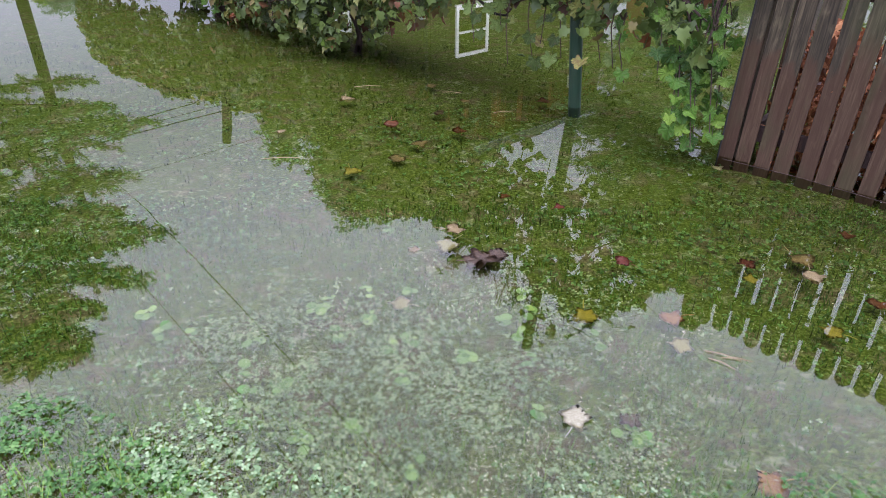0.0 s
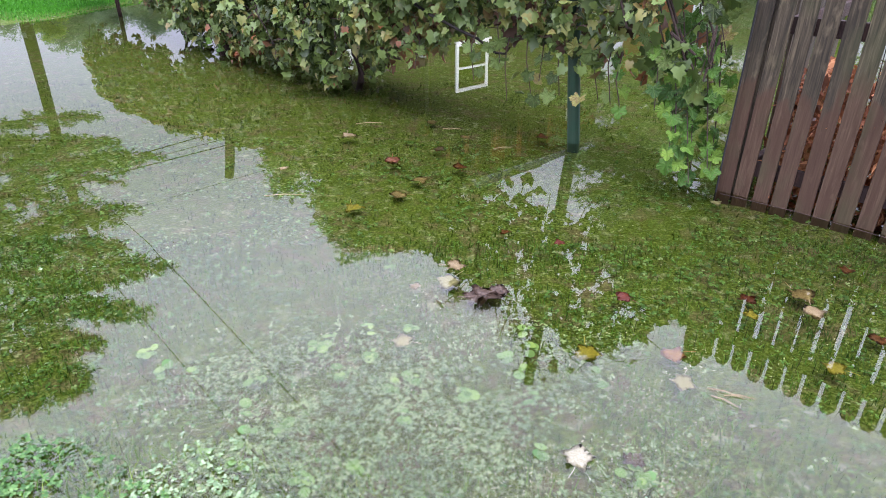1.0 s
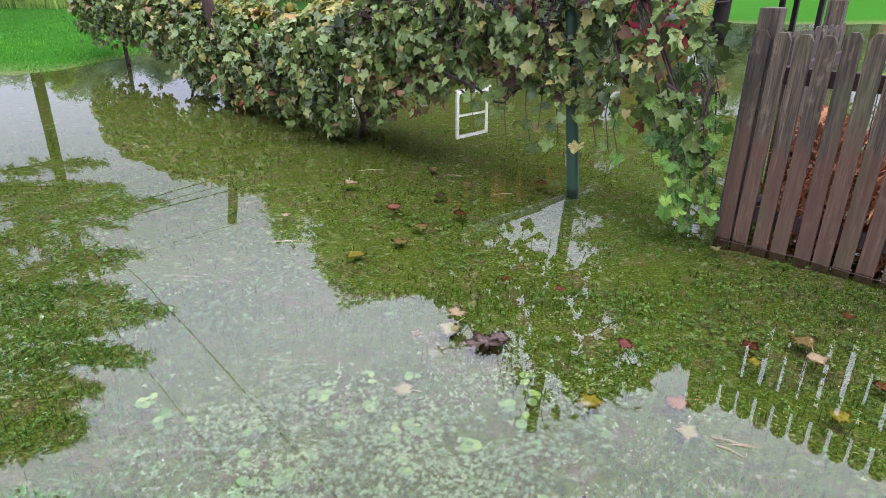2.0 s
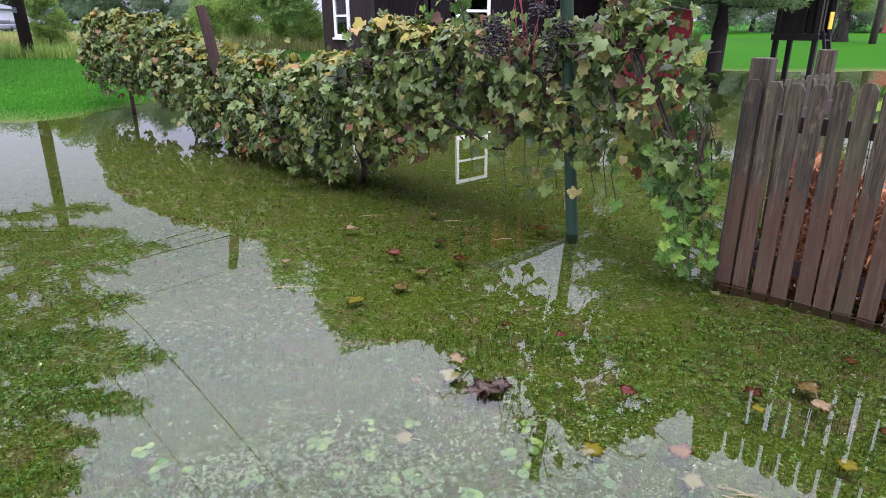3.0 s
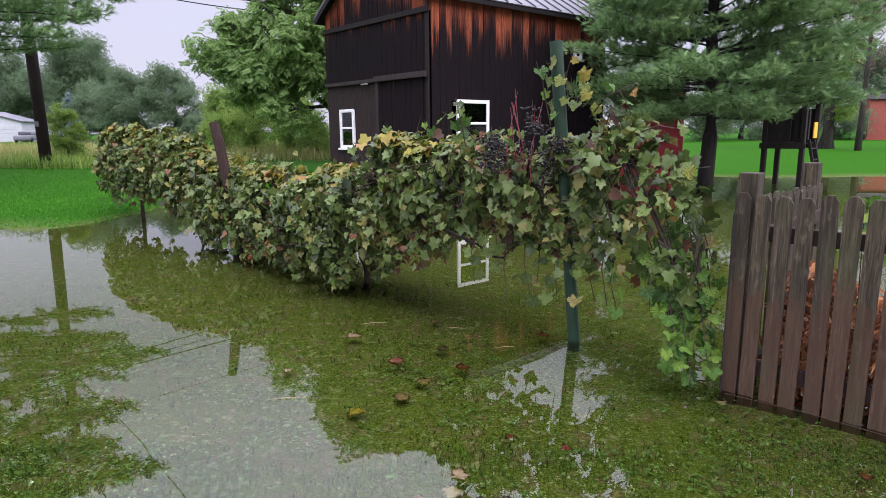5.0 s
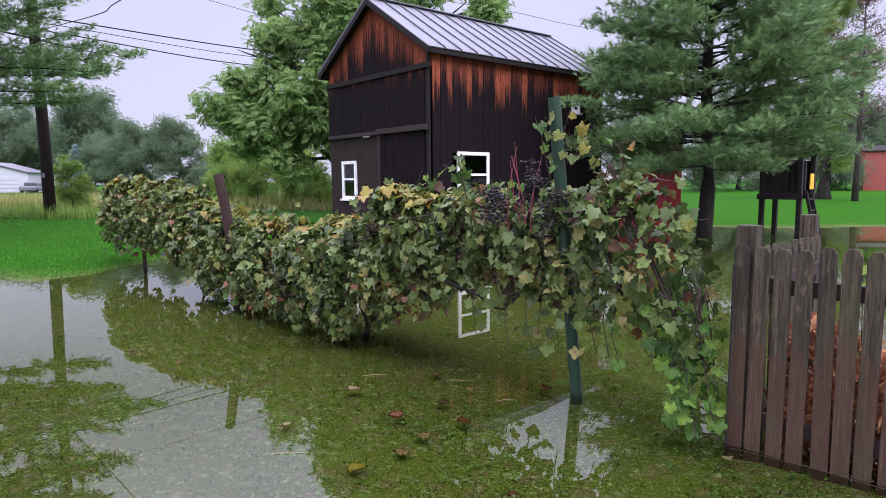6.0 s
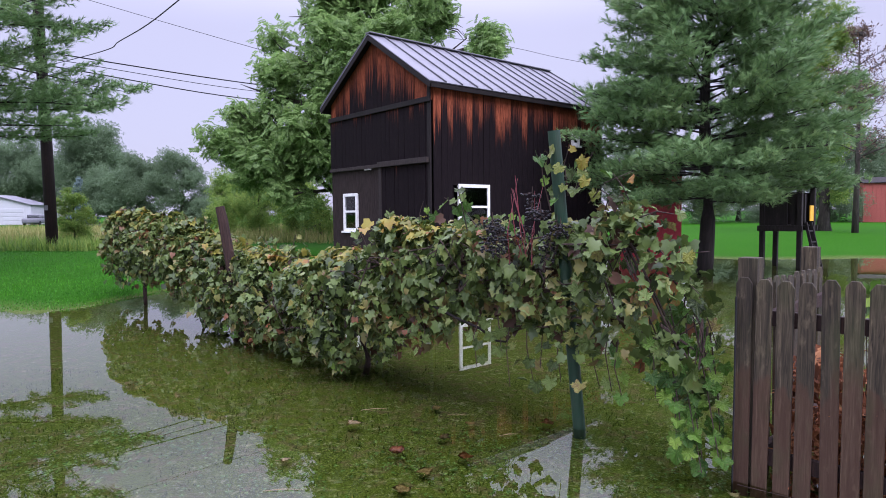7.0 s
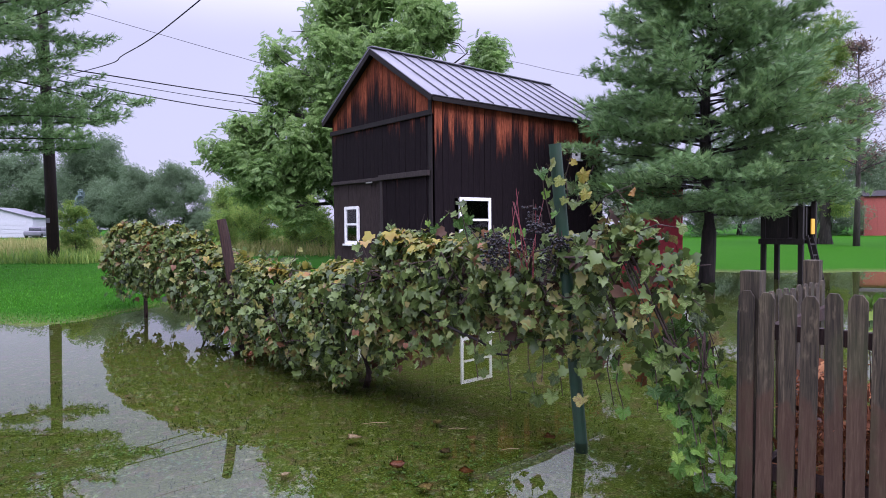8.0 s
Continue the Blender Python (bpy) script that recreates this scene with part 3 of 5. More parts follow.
    part("corner_board", cuboid((0.03, 0.11, EAVE + 0.1), Matrix.Translation((-0.06, 0.055, EAVE / 2 - 0.06)), 0.005), BARN_TRIM, barn)
    part("latch", cuboid((0.03, 0.28, 0.035), Matrix.Translation((-0.14, 2.45, 2.68)), 0.005), STEEL_WIRE, barn)
    # roof: standing-seam panels on each slope
    slope = math.atan2(RIDGE - EAVE, BW / 2)
    over, verge = 0.22, 0.25
    length = (BW / 2 + over) / math.cos(slope)
    n = 14
    pw = (BL + 2 * verge) / n
    bm = cuboid((pw - 0.002, length, 0.02), Matrix.Translation((0, -length / 2, 0)))
    me = mesh_of(bm, "roof_panel", ROOF_METAL)
    seam = mesh_of(cuboid((0.024, length, 0.034), Matrix.Translation((pw / 2 - 0.014, -length / 2, 0.028)), 0.006), "seam", ROOF_SHADOW_SEAM)
    rng = random.Random(3)
    for side in (0, 1):
        for i in range(n):
            ob = new("roof_panel", me)
            ob.parent = barn
            turn = pose(0, 0, 0, 0, 0, 180) if side else Matrix()
            ob.matrix_local = Matrix.Translation((-verge + pw * (i + 0.5), BW / 2, RIDGE + 0.045)) @ turn @ Euler((slope, 0, rng.uniform(-0.002, 0.002))).to_matrix().to_4x4()
            ridge_seam = new("seam", seam)
            ridge_seam.parent = ob
        sgn = 1 if side else -1
        bm = bmesh.new()
        yc, zc = BW / 2 + sgn * math.cos(slope) * length / 2, RIDGE - math.sin(slope) * length / 2
        tilt = Euler((-sgn * slope, 0, 0)).to_matrix().to_4x4()
        box(bm, Matrix.Translation((-verge + 0.02, yc, zc - 0.04)) @ tilt, (0.03, length, 0.13), 0.006)
        part("verge_board", bm, BARN_TRIM, barn)
        bm = cuboid((BL + 2 * verge - 0.1, length - 0.04, 0.02), Matrix.Translation((BL / 2, yc, zc + 0.012)) @ tilt)
        part("roof_deck", bm, BARN_TRIM, barn)
        ye = BW / 2 + sgn * (BW / 2 + over - 0.03)
        part("eave_board", cuboid((BL + 2 * verge - 0.12, 0.03, 0.10), Matrix.Translation((BL / 2, ye, EAVE - 0.17)), 0.006), BARN_TRIM, barn)
    part("ridge_cap", cuboid((BL + 2 * verge, 0.22, 0.03), Matrix.Translation((BL / 2, BW / 2, RIDGE + 0.075)), 0.012), ROOF_METAL, barn)


build_barn()


# ---- trees ----
def limb_points(start, direction, length, droop, steps, rng, wobble=0.06):
    pts, p, d = [Vector(start)], Vector(start), Vector(direction).normalized()
    for i in range(steps):
        d = (d + Vector((rng.uniform(-wobble, wobble), rng.uniform(-wobble, wobble), droop / steps + rng.uniform(-wobble, wobble) * 0.5))).normalized()
        p = p + d * (length / steps)
        pts.append(p.copy())
    return pts


def white_pine(at, height, reach, low, seed, label, density=1.0, skirt=0.3, whorls=15):
    """A soft-needled pine: straight trunk, whorls of limbs, twigs with brushes of needles."""
    rng, nr = random.Random(seed), np.random.default_rng(seed)
    tree = thing("pine_tree", label, "tree", at=at)
    trunk = [(0.05 * math.sin(k * 0.8), 0.04 * math.cos(k * 1.1), -0.15 + (height + 0.15) * k / 12) for k in range(13)]
    bm = bmesh.new()
    tube(bm, trunk, [0.19 * (1 - k / 12.5) ** 0.8 + 0.012 for k in range(13)], 10)
    part("trunk", bm, BARK_PINE, tree, smooth=True)
    pos, face = [], []
    for wv in range(whorls):
        k = wv / (whorls - 1)
        z = low + (height - low - 0.25) * k ** 0.92
        n = 6 if k < 0.8 else 5
        off = rng.uniform(0, math.tau)
        for b in range(n):
            a = off + math.tau * b / n + rng.uniform(-0.35, 0.35)
            shape = min(1.0, 0.72 + k * 1.6) * (1 - k) ** 0.6 + 0.04
            ln = reach * shape * rng.uniform(0.78, 1.12)
            rise = -0.06 + 0.75 * k
            bl = bmesh.new()
            pts = limb_points((0, 0, z + rng.uniform(-0.2, 0.2)), (math.cos(a), math.sin(a), rise + rng.uniform(-0.12, 0.12)), ln, 0.30 - skirt * (1 - k), 7, rng, 0.13)
            r0 = 0.008 + 0.006 * ln
            tube(bl, pts, [r0 * (1 - i / 8) + 0.004 for i in range(8)], 5, False)
            side = Vector((-math.sin(a), math.cos(a), 0))
            for i in range(2, 8):
                for sgn in (-1, 1, 0):
                    tl = (0.28 + 0.2 * ln * (1 - abs(i / 7 - 0.55))) * rng.uniform(0.7, 1.25)
                    d = (Vector((math.cos(a), math.sin(a), rng.uniform(-0.1, 0.35))) * (0.8 if sgn else 1.2) + side * sgn * rng.uniform(0.6, 1.1)).normalized()
                    tw = limb_points(pts[i], d, tl, 0.2, 3, rng, 0.12)
                    tube(bl, tw, [0.008, 0.006, 0.005, 0.003], 3, False)
                    cnt = max(2, int(tl * 17 * density))
                    for c in range(cnt):
                        s = (0.25 + 0.75 * c / max(1, cnt - 1)) * 3
                        j = min(2, int(s))
                        q = tw[j].lerp(tw[j + 1], s - j)
                        pos.append(q + Vector((rng.gauss(0, 0.07), rng.gauss(0, 0.07), rng.gauss(0, 0.07))))
                        face.append(d + Vector((rng.gauss(0, 0.8), rng.gauss(0, 0.8), 0.35 + rng.gauss(0, 0.7))))
            part("limb", bl, BARK_PINE, tree)
    vs, fs = needle_tuft()
    y = np.array([tuple(f.normalized()) for f in face])
    up = nr.normal(size=y.shape)
    z = up - (up * y).sum(1, keepdims=True) * y
    z /= np.linalg.norm(z, axis=1, keepdims=True)
    rot = np.stack([np.cross(y, z), y, z], 2)
    scatter("needles", vs, fs, np.array([tuple(p) for p in pos]), rot, nr.uniform(0.13, 0.22, len(pos)), PINE_NEEDLE, tree, "soft blue-green needles")
    return tree


white_pine((6.57, 15.85, 0.0), 8.8, 3.35, 1.95, 21, "white pine with soft blue-green needles standing in flood water", 1.3, 0.3, 30)
white_pine((-13.3, 16.6, 0.2), 12.5, 5.0, 3.6, 34, "tall open white pine with drooping limbs beside a utility pole", 2.3, 0.36, 15)


def crown_cloud(lumps, n, rng, shell=0.55):
    """Points and outward directions through the outer part of several ellipsoids."""
    vol = np.array([l[3] * l[4] * l[5] for l in lumps]) ** 0.67
    which = rng.choice(len(lumps), n, p=vol / vol.sum())
    d = rng.normal(size=(n, 3))
    d /= np.linalg.norm(d, axis=1, keepdims=True)
    r = 1 - shell * rng.random(n) ** 1.6
    r *= 1 + 0.16 * np.sin(d[:, 0] * 7 + which) * np.sin(d[:, 1] * 6 + which * 2) + 0.10 * np.sin(d[:, 2] * 9 + which * 3)
    arr = np.array(lumps)
    return arr[which, :3] + d * arr[which, 3:6] * r[:, None], d


def broad_tree(name, at, height, lumps, leaf, count, size, seed, label, material, trunk_r=0.2, bark=None, shell=0.55, limbs=True, droop=0.3):
    """A leafy tree: tapered trunk, limbs to each clump of the crown, many small leaves."""
    rng, nr = random.Random(seed), np.random.default_rng(seed)
    tree = thing(name, label, "shrub" if name == "shrub" else "tree", at=at)
    bm = bmesh.new()
    fork = height * 0.62
    tube(bm, [(0, 0, -0.15), (0.03, 0, fork * 0.3), (-0.04, 0.03, fork * 0.65), (0.02, 0, fork)], [trunk_r * 1.25, trunk_r, trunk_r * 0.8, trunk_r * 0.5], 9)
    part("trunk", bm, bark or BARK, tree, smooth=True)
    if limbs:
        for x, y, z, rx, ry, rz in lumps:
            bl = bmesh.new()
            z0 = min(fork * 0.95, max(0.25 * fork, z - 0.3 * rz - 0.35 * math.hypot(x, y)))
            a, b = Vector((0, 0, z0)), Vector((x, y, z))
            mid = a.lerp(b, 0.5) + Vector((rng.uniform(-0.2, 0.2), rng.uniform(-0.2, 0.2), 0.12 * (b - a).length))
            tube(bl, [a, mid, b], [trunk_r * 0.45, trunk_r * 0.3, trunk_r * 0.12], 6, False)
            for _ in range(7):
                e = b + Vector((rng.uniform(-rx, rx), rng.uniform(-ry, ry), rng.uniform(-rz, rz))) * 0.75
                tube(bl, [mid.lerp(b, rng.uniform(0.2, 0.9)), b.lerp(e, 0.6), e], [trunk_r * 0.13, trunk_r * 0.08, 0.008], 4, False)
            part("limb", bl, bark or BARK, tree)
    small = []
    for x, y, z, rx, ry, rz in lumps:
        for _ in range(5):
            k = rng.uniform(0.42, 0.62)
            small.append((x + rng.uniform(-0.62, 0.62) * rx, y + rng.uniform(-0.62, 0.62) * ry, z + rng.uniform(-0.62, 0.62) * rz, rx * k, ry * k, rz * k))
    pos, d = crown_cloud(small, count, nr, 0.9)
    vs, fs = leaf
    rot = turns(count, nr, d * 0.5 + np.array((0, 0, 0.8)), 0.7, True)
    scatter("crown", vs, fs, pos, rot, nr.uniform(0.7, 1.3, count) * size, material, tree)
    return tree


def clumps(n, spread, z0, z1, r0, r1, seed, flat=0.8):
    """Ellipsoids for a rounded crown with an uneven outline."""
    rng = random.Random(seed)
    out = []
    for i in range(n):
        k = i / max(1, n - 1)
        a = i * 2.4 + rng.uniform(-0.4, 0.4)
        s = spread * math.sin(math.pi * (0.18 + 0.74 * k)) * rng.uniform(0.55, 1.0)
        r = rng.uniform(r0, r1)
        out.append((math.cos(a) * s, math.sin(a) * s, z0 + (z1 - z0) * k, r, r, r * flat))
    return out


walnut_lumps = [(-4.3, -1.0, 4.2, 1.35, 1.3, 1.3), (-3.1, -1.2, 5.8, 1.5, 1.5, 1.3), (-2.3, 0, 7.2, 1.5, 1.5, 1.4), (-1.1, 0, 8.8, 1.5, 1.5, 1.4), (0.4, 0, 10.0, 1.5, 1.5, 1.5),
                (1.9, 0, 10.3, 1.4, 1.4, 1.3), (4.5, 0, 7.6, 1.3, 1.2, 1.1), (3.5, 0, 8.7, 1.1, 1.2, 1.0), (0, -1.5, 7.0, 2.0, 1.8, 1.8), (2.0, -1.4, 7.8, 1.9, 1.8, 1.7), (-1.5, -1.8, 4.6, 1.7, 1.6, 1.6),
                (1.0, 0.8, 5.5, 2.0, 2.0, 1.8), (-2.9, -1.8, 2.9, 1.2, 1.1, 1.0), (-1.8, -2.0, 2.2, 0.9, 0.9, 0.8), (2.6, 1.0, 6.3, 1.8, 1.7, 1.5), (0, 1.5, 9.0, 1.6, 1.6, 1.4),
                (-1.0, -1.7, 3.5, 1.5, 1.4, 1.3), (0.3, -1.5, 2.7, 1.4, 1.3, 1.2), (-0.6, -1.3, 5.8, 1.6, 1.5, 1.4), (-2.0, -1.6, 3.6, 1.4, 1.3, 1.2), (-3.2, -1.2, 4.4, 1.4, 1.3, 1.2)]
broad_tree("walnut_tree", (-3.3, 24.0, 0.1), 11.5, walnut_lumps, compound_leaf(), 27000, 0.29, 8, "tall green walnut tree behind the barn", WALNUT_LEAF, 0.28)

SPRAY = leaf_spray()
LAND = 0.3
far = (
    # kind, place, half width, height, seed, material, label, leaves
    ("tree", -51.0, 92.0, 8.0, 15.2, 41, HAZED_LEAF, "large hazy green tree beyond a field", 3600),
    ("tree", -64.0, 96.0, 9.0, 14.0, 42, HAZED_LEAF, "large hazy green tree beyond a field", 3000),
    ("tree", -27.0, 56.0, 3.6, 6.6, 43, HAZED_LEAF, "rounded green tree beyond a field", 2600),
    ("tree", -22.2, 54.0, 3.4, 6.6, 44, HAZED_LEAF, "rounded green tree beyond a field", 2600),
    ("tree", -36.0, 68.0, 3.8, 7.0, 45, HAZED_LEAF, "rounded green tree beyond a field", 2200),
    ("tree", -32.5, 62.0, 3.6, 5.8, 46, HAZED_LEAF, "rounded green tree beyond a field", 2200),
    ("tree", -18.5, 60.0, 3.2, 5.6, 52, HAZED_LEAF, "rounded green tree beyond a field", 2200),
    ("tree", 19.8, 33.0, 2.6, 11.5, 47, LIGHT_LEAF, "light green tree behind a white pine", 2400),
    ("tree", 27.0, 58.0, 6.0, 9.0, 48, HAZED_LEAF, "green tree at the far edge of a lawn", 2800),
    ("tree", 36.0, 60.0, 6.5, 10.0, 49, HAZED_LEAF, "green tree at the far edge of a lawn", 2800),
    ("tree", 45.0, 62.0, 6.0, 9.5, 50, HAZED_LEAF, "green tree at the far edge of a lawn", 2600),
    ("tree", 17.5, 60.0, 5.0, 8.0, 51, HAZED_LEAF, "green tree at the far edge of a lawn", 2400),
)
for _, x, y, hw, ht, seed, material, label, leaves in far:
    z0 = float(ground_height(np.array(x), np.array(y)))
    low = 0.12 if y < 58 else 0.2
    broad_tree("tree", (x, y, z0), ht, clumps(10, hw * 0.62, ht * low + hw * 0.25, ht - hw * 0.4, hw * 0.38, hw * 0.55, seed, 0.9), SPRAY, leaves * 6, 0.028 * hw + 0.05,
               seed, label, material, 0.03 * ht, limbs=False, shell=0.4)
shrubs = (
    (-13.9, 23.8, 0.9, 2.4, 61, LIGHT_LEAF, "dark green bush at the foot of a pole", 1100),
    (-10.6, 31.0, 1.3, 2.5, 62, LIGHT_LEAF, "light green shrub at the edge of a field", 1100),
    (-8.6, 29.5, 1.4, 3.0, 63, LIGHT_LEAF, "light green shrub at the edge of a field", 1200),
    (-6.6, 28.5, 1.5, 2.6, 64, LIGHT_LEAF, "light green shrub at the edge of a field", 1200),
    (-13.2, 40.0, 2.4, 4.3, 87, LIGHT_LEAF, "light green shrub at the edge of a field", 2000),
    (-10.2, 33.5, 1.8, 4.0, 85, LIGHT_LEAF, "light green shrub at the edge of a field", 1600),
    (-7.4, 32.0, 1.7, 3.2, 86, LIGHT_LEAF, "light green shrub at the edge of a field", 1500),
    (-12.6, 33.0, 1.3, 2.0, 65, HAZED_LEAF, "green shrub at the edge of a field", 1000),
    (-5.2, 26.8, 1.2, 1.9, 66, LIGHT_LEAF, "light green shrub at the edge of a field", 900),
    (16.0, 50.0, 2.8, 3.4, 67, LIGHT_LEAF, "light green shrub at the far edge of a lawn", 1500),
    (21.0, 51.0, 3.2, 3.8, 68, HAZED_LEAF, "green shrub at the far edge of a lawn", 1500),
    (26.5, 52.0, 3.2, 4.0, 69, HAZED_LEAF, "green shrub at the far edge of a lawn", 1500),
    (32.0, 52.5, 3.2, 3.4, 70, HAZED_LEAF, "green shrub at the far edge of a lawn", 1500),
)
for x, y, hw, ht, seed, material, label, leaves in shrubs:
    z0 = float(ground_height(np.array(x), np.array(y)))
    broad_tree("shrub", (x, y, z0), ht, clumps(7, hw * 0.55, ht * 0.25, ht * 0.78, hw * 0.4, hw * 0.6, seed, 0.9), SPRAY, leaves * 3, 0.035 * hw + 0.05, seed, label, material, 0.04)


def blue_spruce(at, height, radius, seed):
    nr = np.random.default_rng(seed)
    tree = thing("spruce_tree", "small blue-grey spruce beyond a field", "tree", at=at)
    bm = bmesh.new()
    tube(bm, [(0, 0, -0.1), (0, 0, height)], [0.14, 0.02], 7)
    part("trunk", bm, BARK, tree)
    n = 1500
    k = nr.random(n) ** 0.6
    a, z = nr.random(n) * math.tau, height * (1 - k) + 0.2
    r = radius * k * (0.75 + 0.25 * np.sin(z * 9)) * nr.uniform(0.55, 1.05, n)
    pos = np.stack([r * np.cos(a), r * np.sin(a), z], 1)
    scatter("crown", *SPRAY, pos, turns(n, nr, np.stack([np.cos(a), np.sin(a), 0.5 + 0 * a], 1), 0.5), nr.uniform(0.25, 0.45, n), SPRUCE_LEAF, tree)


blue_spruce((-35.0, 61.0, 0.5), 4.6, 1.9, 77)


def bare_tree(at, height, seed):
    """A thin, nearly leafless russet tree."""
    rng, nr = random.Random(seed), np.random.default_rng(seed)
    tree = thing("bare_tree", "thin russet tree nearly bare of leaves", "tree", at=at)
    bm = bmesh.new()
    tube(bm, [(0, 0, -0.1), (0.05, 0, height * 0.4), (0, 0.05, height)], [0.16, 0.1, 0.015], 8)
    part("trunk", bm, BARK, tree, smooth=True)
    pos = []
    for i in range(46):
        bl = bmesh.new()
        z = height * rng.uniform(0.3, 0.97)
        a = rng.uniform(0, math.tau)
        ln = (height - z) * 0.38 + 0.35
        pts = limb_points((0, 0, z), (math.cos(a), math.sin(a), 0.45), ln, 0.1, 4, rng, 0.15)
        tube(bl, pts, [0.03, 0.022, 0.016, 0.011, 0.006], 4, False)
        for p in pts[1:]:
            for _ in range(3):
                e = limb_points(p, (rng.uniform(-1, 1), rng.uniform(-1, 1), rng.uniform(0, 0.8)), 0.3 + ln * 0.2, 0, 2, rng)
                tube(bl, e, [0.01, 0.008, 0.005], 3, False)
                pos += [tuple(q) for q in e[1:]] * 2
        part("limb", bl, BARK, tree)
    pos = np.array(pos) + nr.normal(size=(len(pos), 3)) * 0.12
    scatter("leaves", LEAFLET_V, LEAFLET_F, pos, turns(len(pos), nr), nr.uniform(0.1, 0.2, len(pos)), BARE_LEAF, tree)


bare_tree((19.5, 30.0, 0.45), 9.6, 81)


# ---- posts in the vine row ----
def post_thing(name, label, pts, radii, material, category, seg=12):
    bm = bmesh.new()
    tube(bm, pts, radii, seg)
    return tagged(part(name, bm, material, smooth=False), label, category)


GP0, GP1 = Vector((0.985, 4.45, -0.15)), Vector((0.765, 4.31, 2.09))
post_thing("steel_post", "leaning green painted pipe post in the vine row", [GP0, GP0.lerp(GP1, 0.5), GP1], [0.044, 0.043, 0.042], POST_GREEN, "post", 20)
post_thing("wooden_post", "leaning rough brown wooden post above the vines", [(-2.60, 8.02, -0.2), (-2.68, 8.01, 0.8), (-2.77, 8.0, 1.45), (-2.81, 8.0, 1.65)],
           [0.066, 0.064, 0.062, 0.056], POST_WOOD, "post", 10)
post_thing("thin_post", "thin dark post at the end of the vine row", [(-5.36, 11.3, -0.15), (-5.37, 11.3, 0.7), (-5.38, 11.28, 1.3)], [0.035, 0.034, 0.033], POST_WOOD, "post", 8)

# ---- the grape vine along the row ----
# along the row: x, y, lowest leaf, top of the leaves, half thickness, leaf density
ROW = [(-6.35, 12.35, 0.55, 1.30, 0.18, 0.7), (-6.0, 11.95, 0.46, 1.60, 0.30, 1.0), (-5.2, 11.10, 0.50, 1.56, 0.36, 1.0), (-4.1, 9.90, 0.56, 1.44, 0.38, 1.0), (-3.3, 9.05, 0.42, 1.30, 0.42, 1.1),
       (-2.75, 8.45, 0.02, 1.12, 0.44, 1.1), (-2.0, 7.65, 0.02, 1.06, 0.46, 1.1), (-1.35, 6.92, 0.03, 1.02, 0.46, 1.1), (-0.75, 6.25, 0.08, 1.18, 0.44, 1.1),
       (-0.25, 5.72, 0.36, 1.42, 0.36, 1.0), (0.23, 5.20, 0.68, 1.50, 0.28, 0.95), (0.6, 4.80, 0.68, 1.34, 0.24, 0.75), (0.95, 4.45, 0.66, 1.60, 0.24, 0.9),
       (1.15, 4.16, 0.58, 1.60, 0.24, 1.0), (1.38, 3.92, 0.42, 1.42, 0.20, 0.9), (1.60, 3.74, 0.30, 1.02, 0.14, 0.55)]
row = np.array(ROW)
seg = np.concatenate([[0], np.cumsum(np.hypot(*np.diff(row[:, :2], axis=0).T))])


def row_at(s):
    return [np.interp(s, seg, row[:, k]) for k in range(6)]


vine = thing("grape_vine", "long sagging grape vine row with green and rusty autumn leaves", "vine", at=(-0.75, 6.25, 0))
VO = np.array((-0.75, 6.25, 0.0))
ACROSS = np.array((-0.736, -0.677, 0.0))


def vine_cloud(n, s0, s1, rng, top_only=False):
    """Leaf places on the rounded outside of the row, with facing directions."""
    s = s0 + (s1 - s0) * rng.random(n)
    x, y, zb, zt, half, dens = row_at(s)
    keep = rng.random(n) < dens / 1.1
    s, x, y, zb, zt, half = (a[keep] for a in (s, x, y, zb, zt, half))
    n = len(s)
    zt = zt + 0.07 * np.sin(s * 5.1) + 0.05 * np.sin(s * 11.3 + 1) + 0.05 * rng.normal(size=n) * (rng.random(n) < 0.2)
    zb = zb + (0.11 * np.sin(s * 4.3 + 2) + 0.10 * np.sin(s * 9.7) + 0.07 * np.sin(s * 23 + 1)) * np.where(s > seg[9], 0.45, 1.0)
    zb = np.maximum(zb, 0.015)
    k = np.clip(0.93 + 0.07 * rng.random(n), 0, 1) if top_only else rng.random(n) ** 0.85
    z = zb + (zt - zb) * k
    # thin patches, where the dark inside of the row shows
    if not top_only:
        gap = np.sin(s * 7.3 + 2.1 * np.sin(z * 5 + s)) * np.sin(z * 8.7 + 1.7 * np.sin(s * 4.1)) + 0.5 * np.sin(s * 17 + z * 13)
        keep = rng.random(n) < np.clip(0.98 - 0.95 * gap, 0.05, 1)
        s, x, y, zb, zt, half, k, z = (a[keep] for a in (s, x, y, zb, zt, half, k, z))
        n = len(s)
    prof = np.sqrt(np.clip(1 - (2 * np.clip(k, 0.5, 1) - 1) ** 2, 0.04, 1)) * (0.62 + 0.38 * np.clip(k / 0.5, 0, 1))
    side = np.where(rng.random(n) < 0.68, 1.0, -1.0)
    depth = half * prof * (1 - 0.45 * rng.random(n) ** 2) * side + rng.normal(size=n) * 0.035
    depth = depth + (0.10 * np.sin(s * 6.1 + z * 7) + 0.07 * np.sin(s * 13 - z * 9)) * np.where(s > seg[9], 0.6, 1.0)
    p = np.stack([x, y, z], 1) + ACROSS * depth[:, None]
    p[:, 2] = np.maximum(p[:, 2], 0.02)
    face = ACROSS * side[:, None] * 0.9 + np.array((0, 0, 0.45)) + np.array((0, 0, 1.0)) * np.clip((k - 0.75) * 3, 0, 1)[:, None]
    return p, face


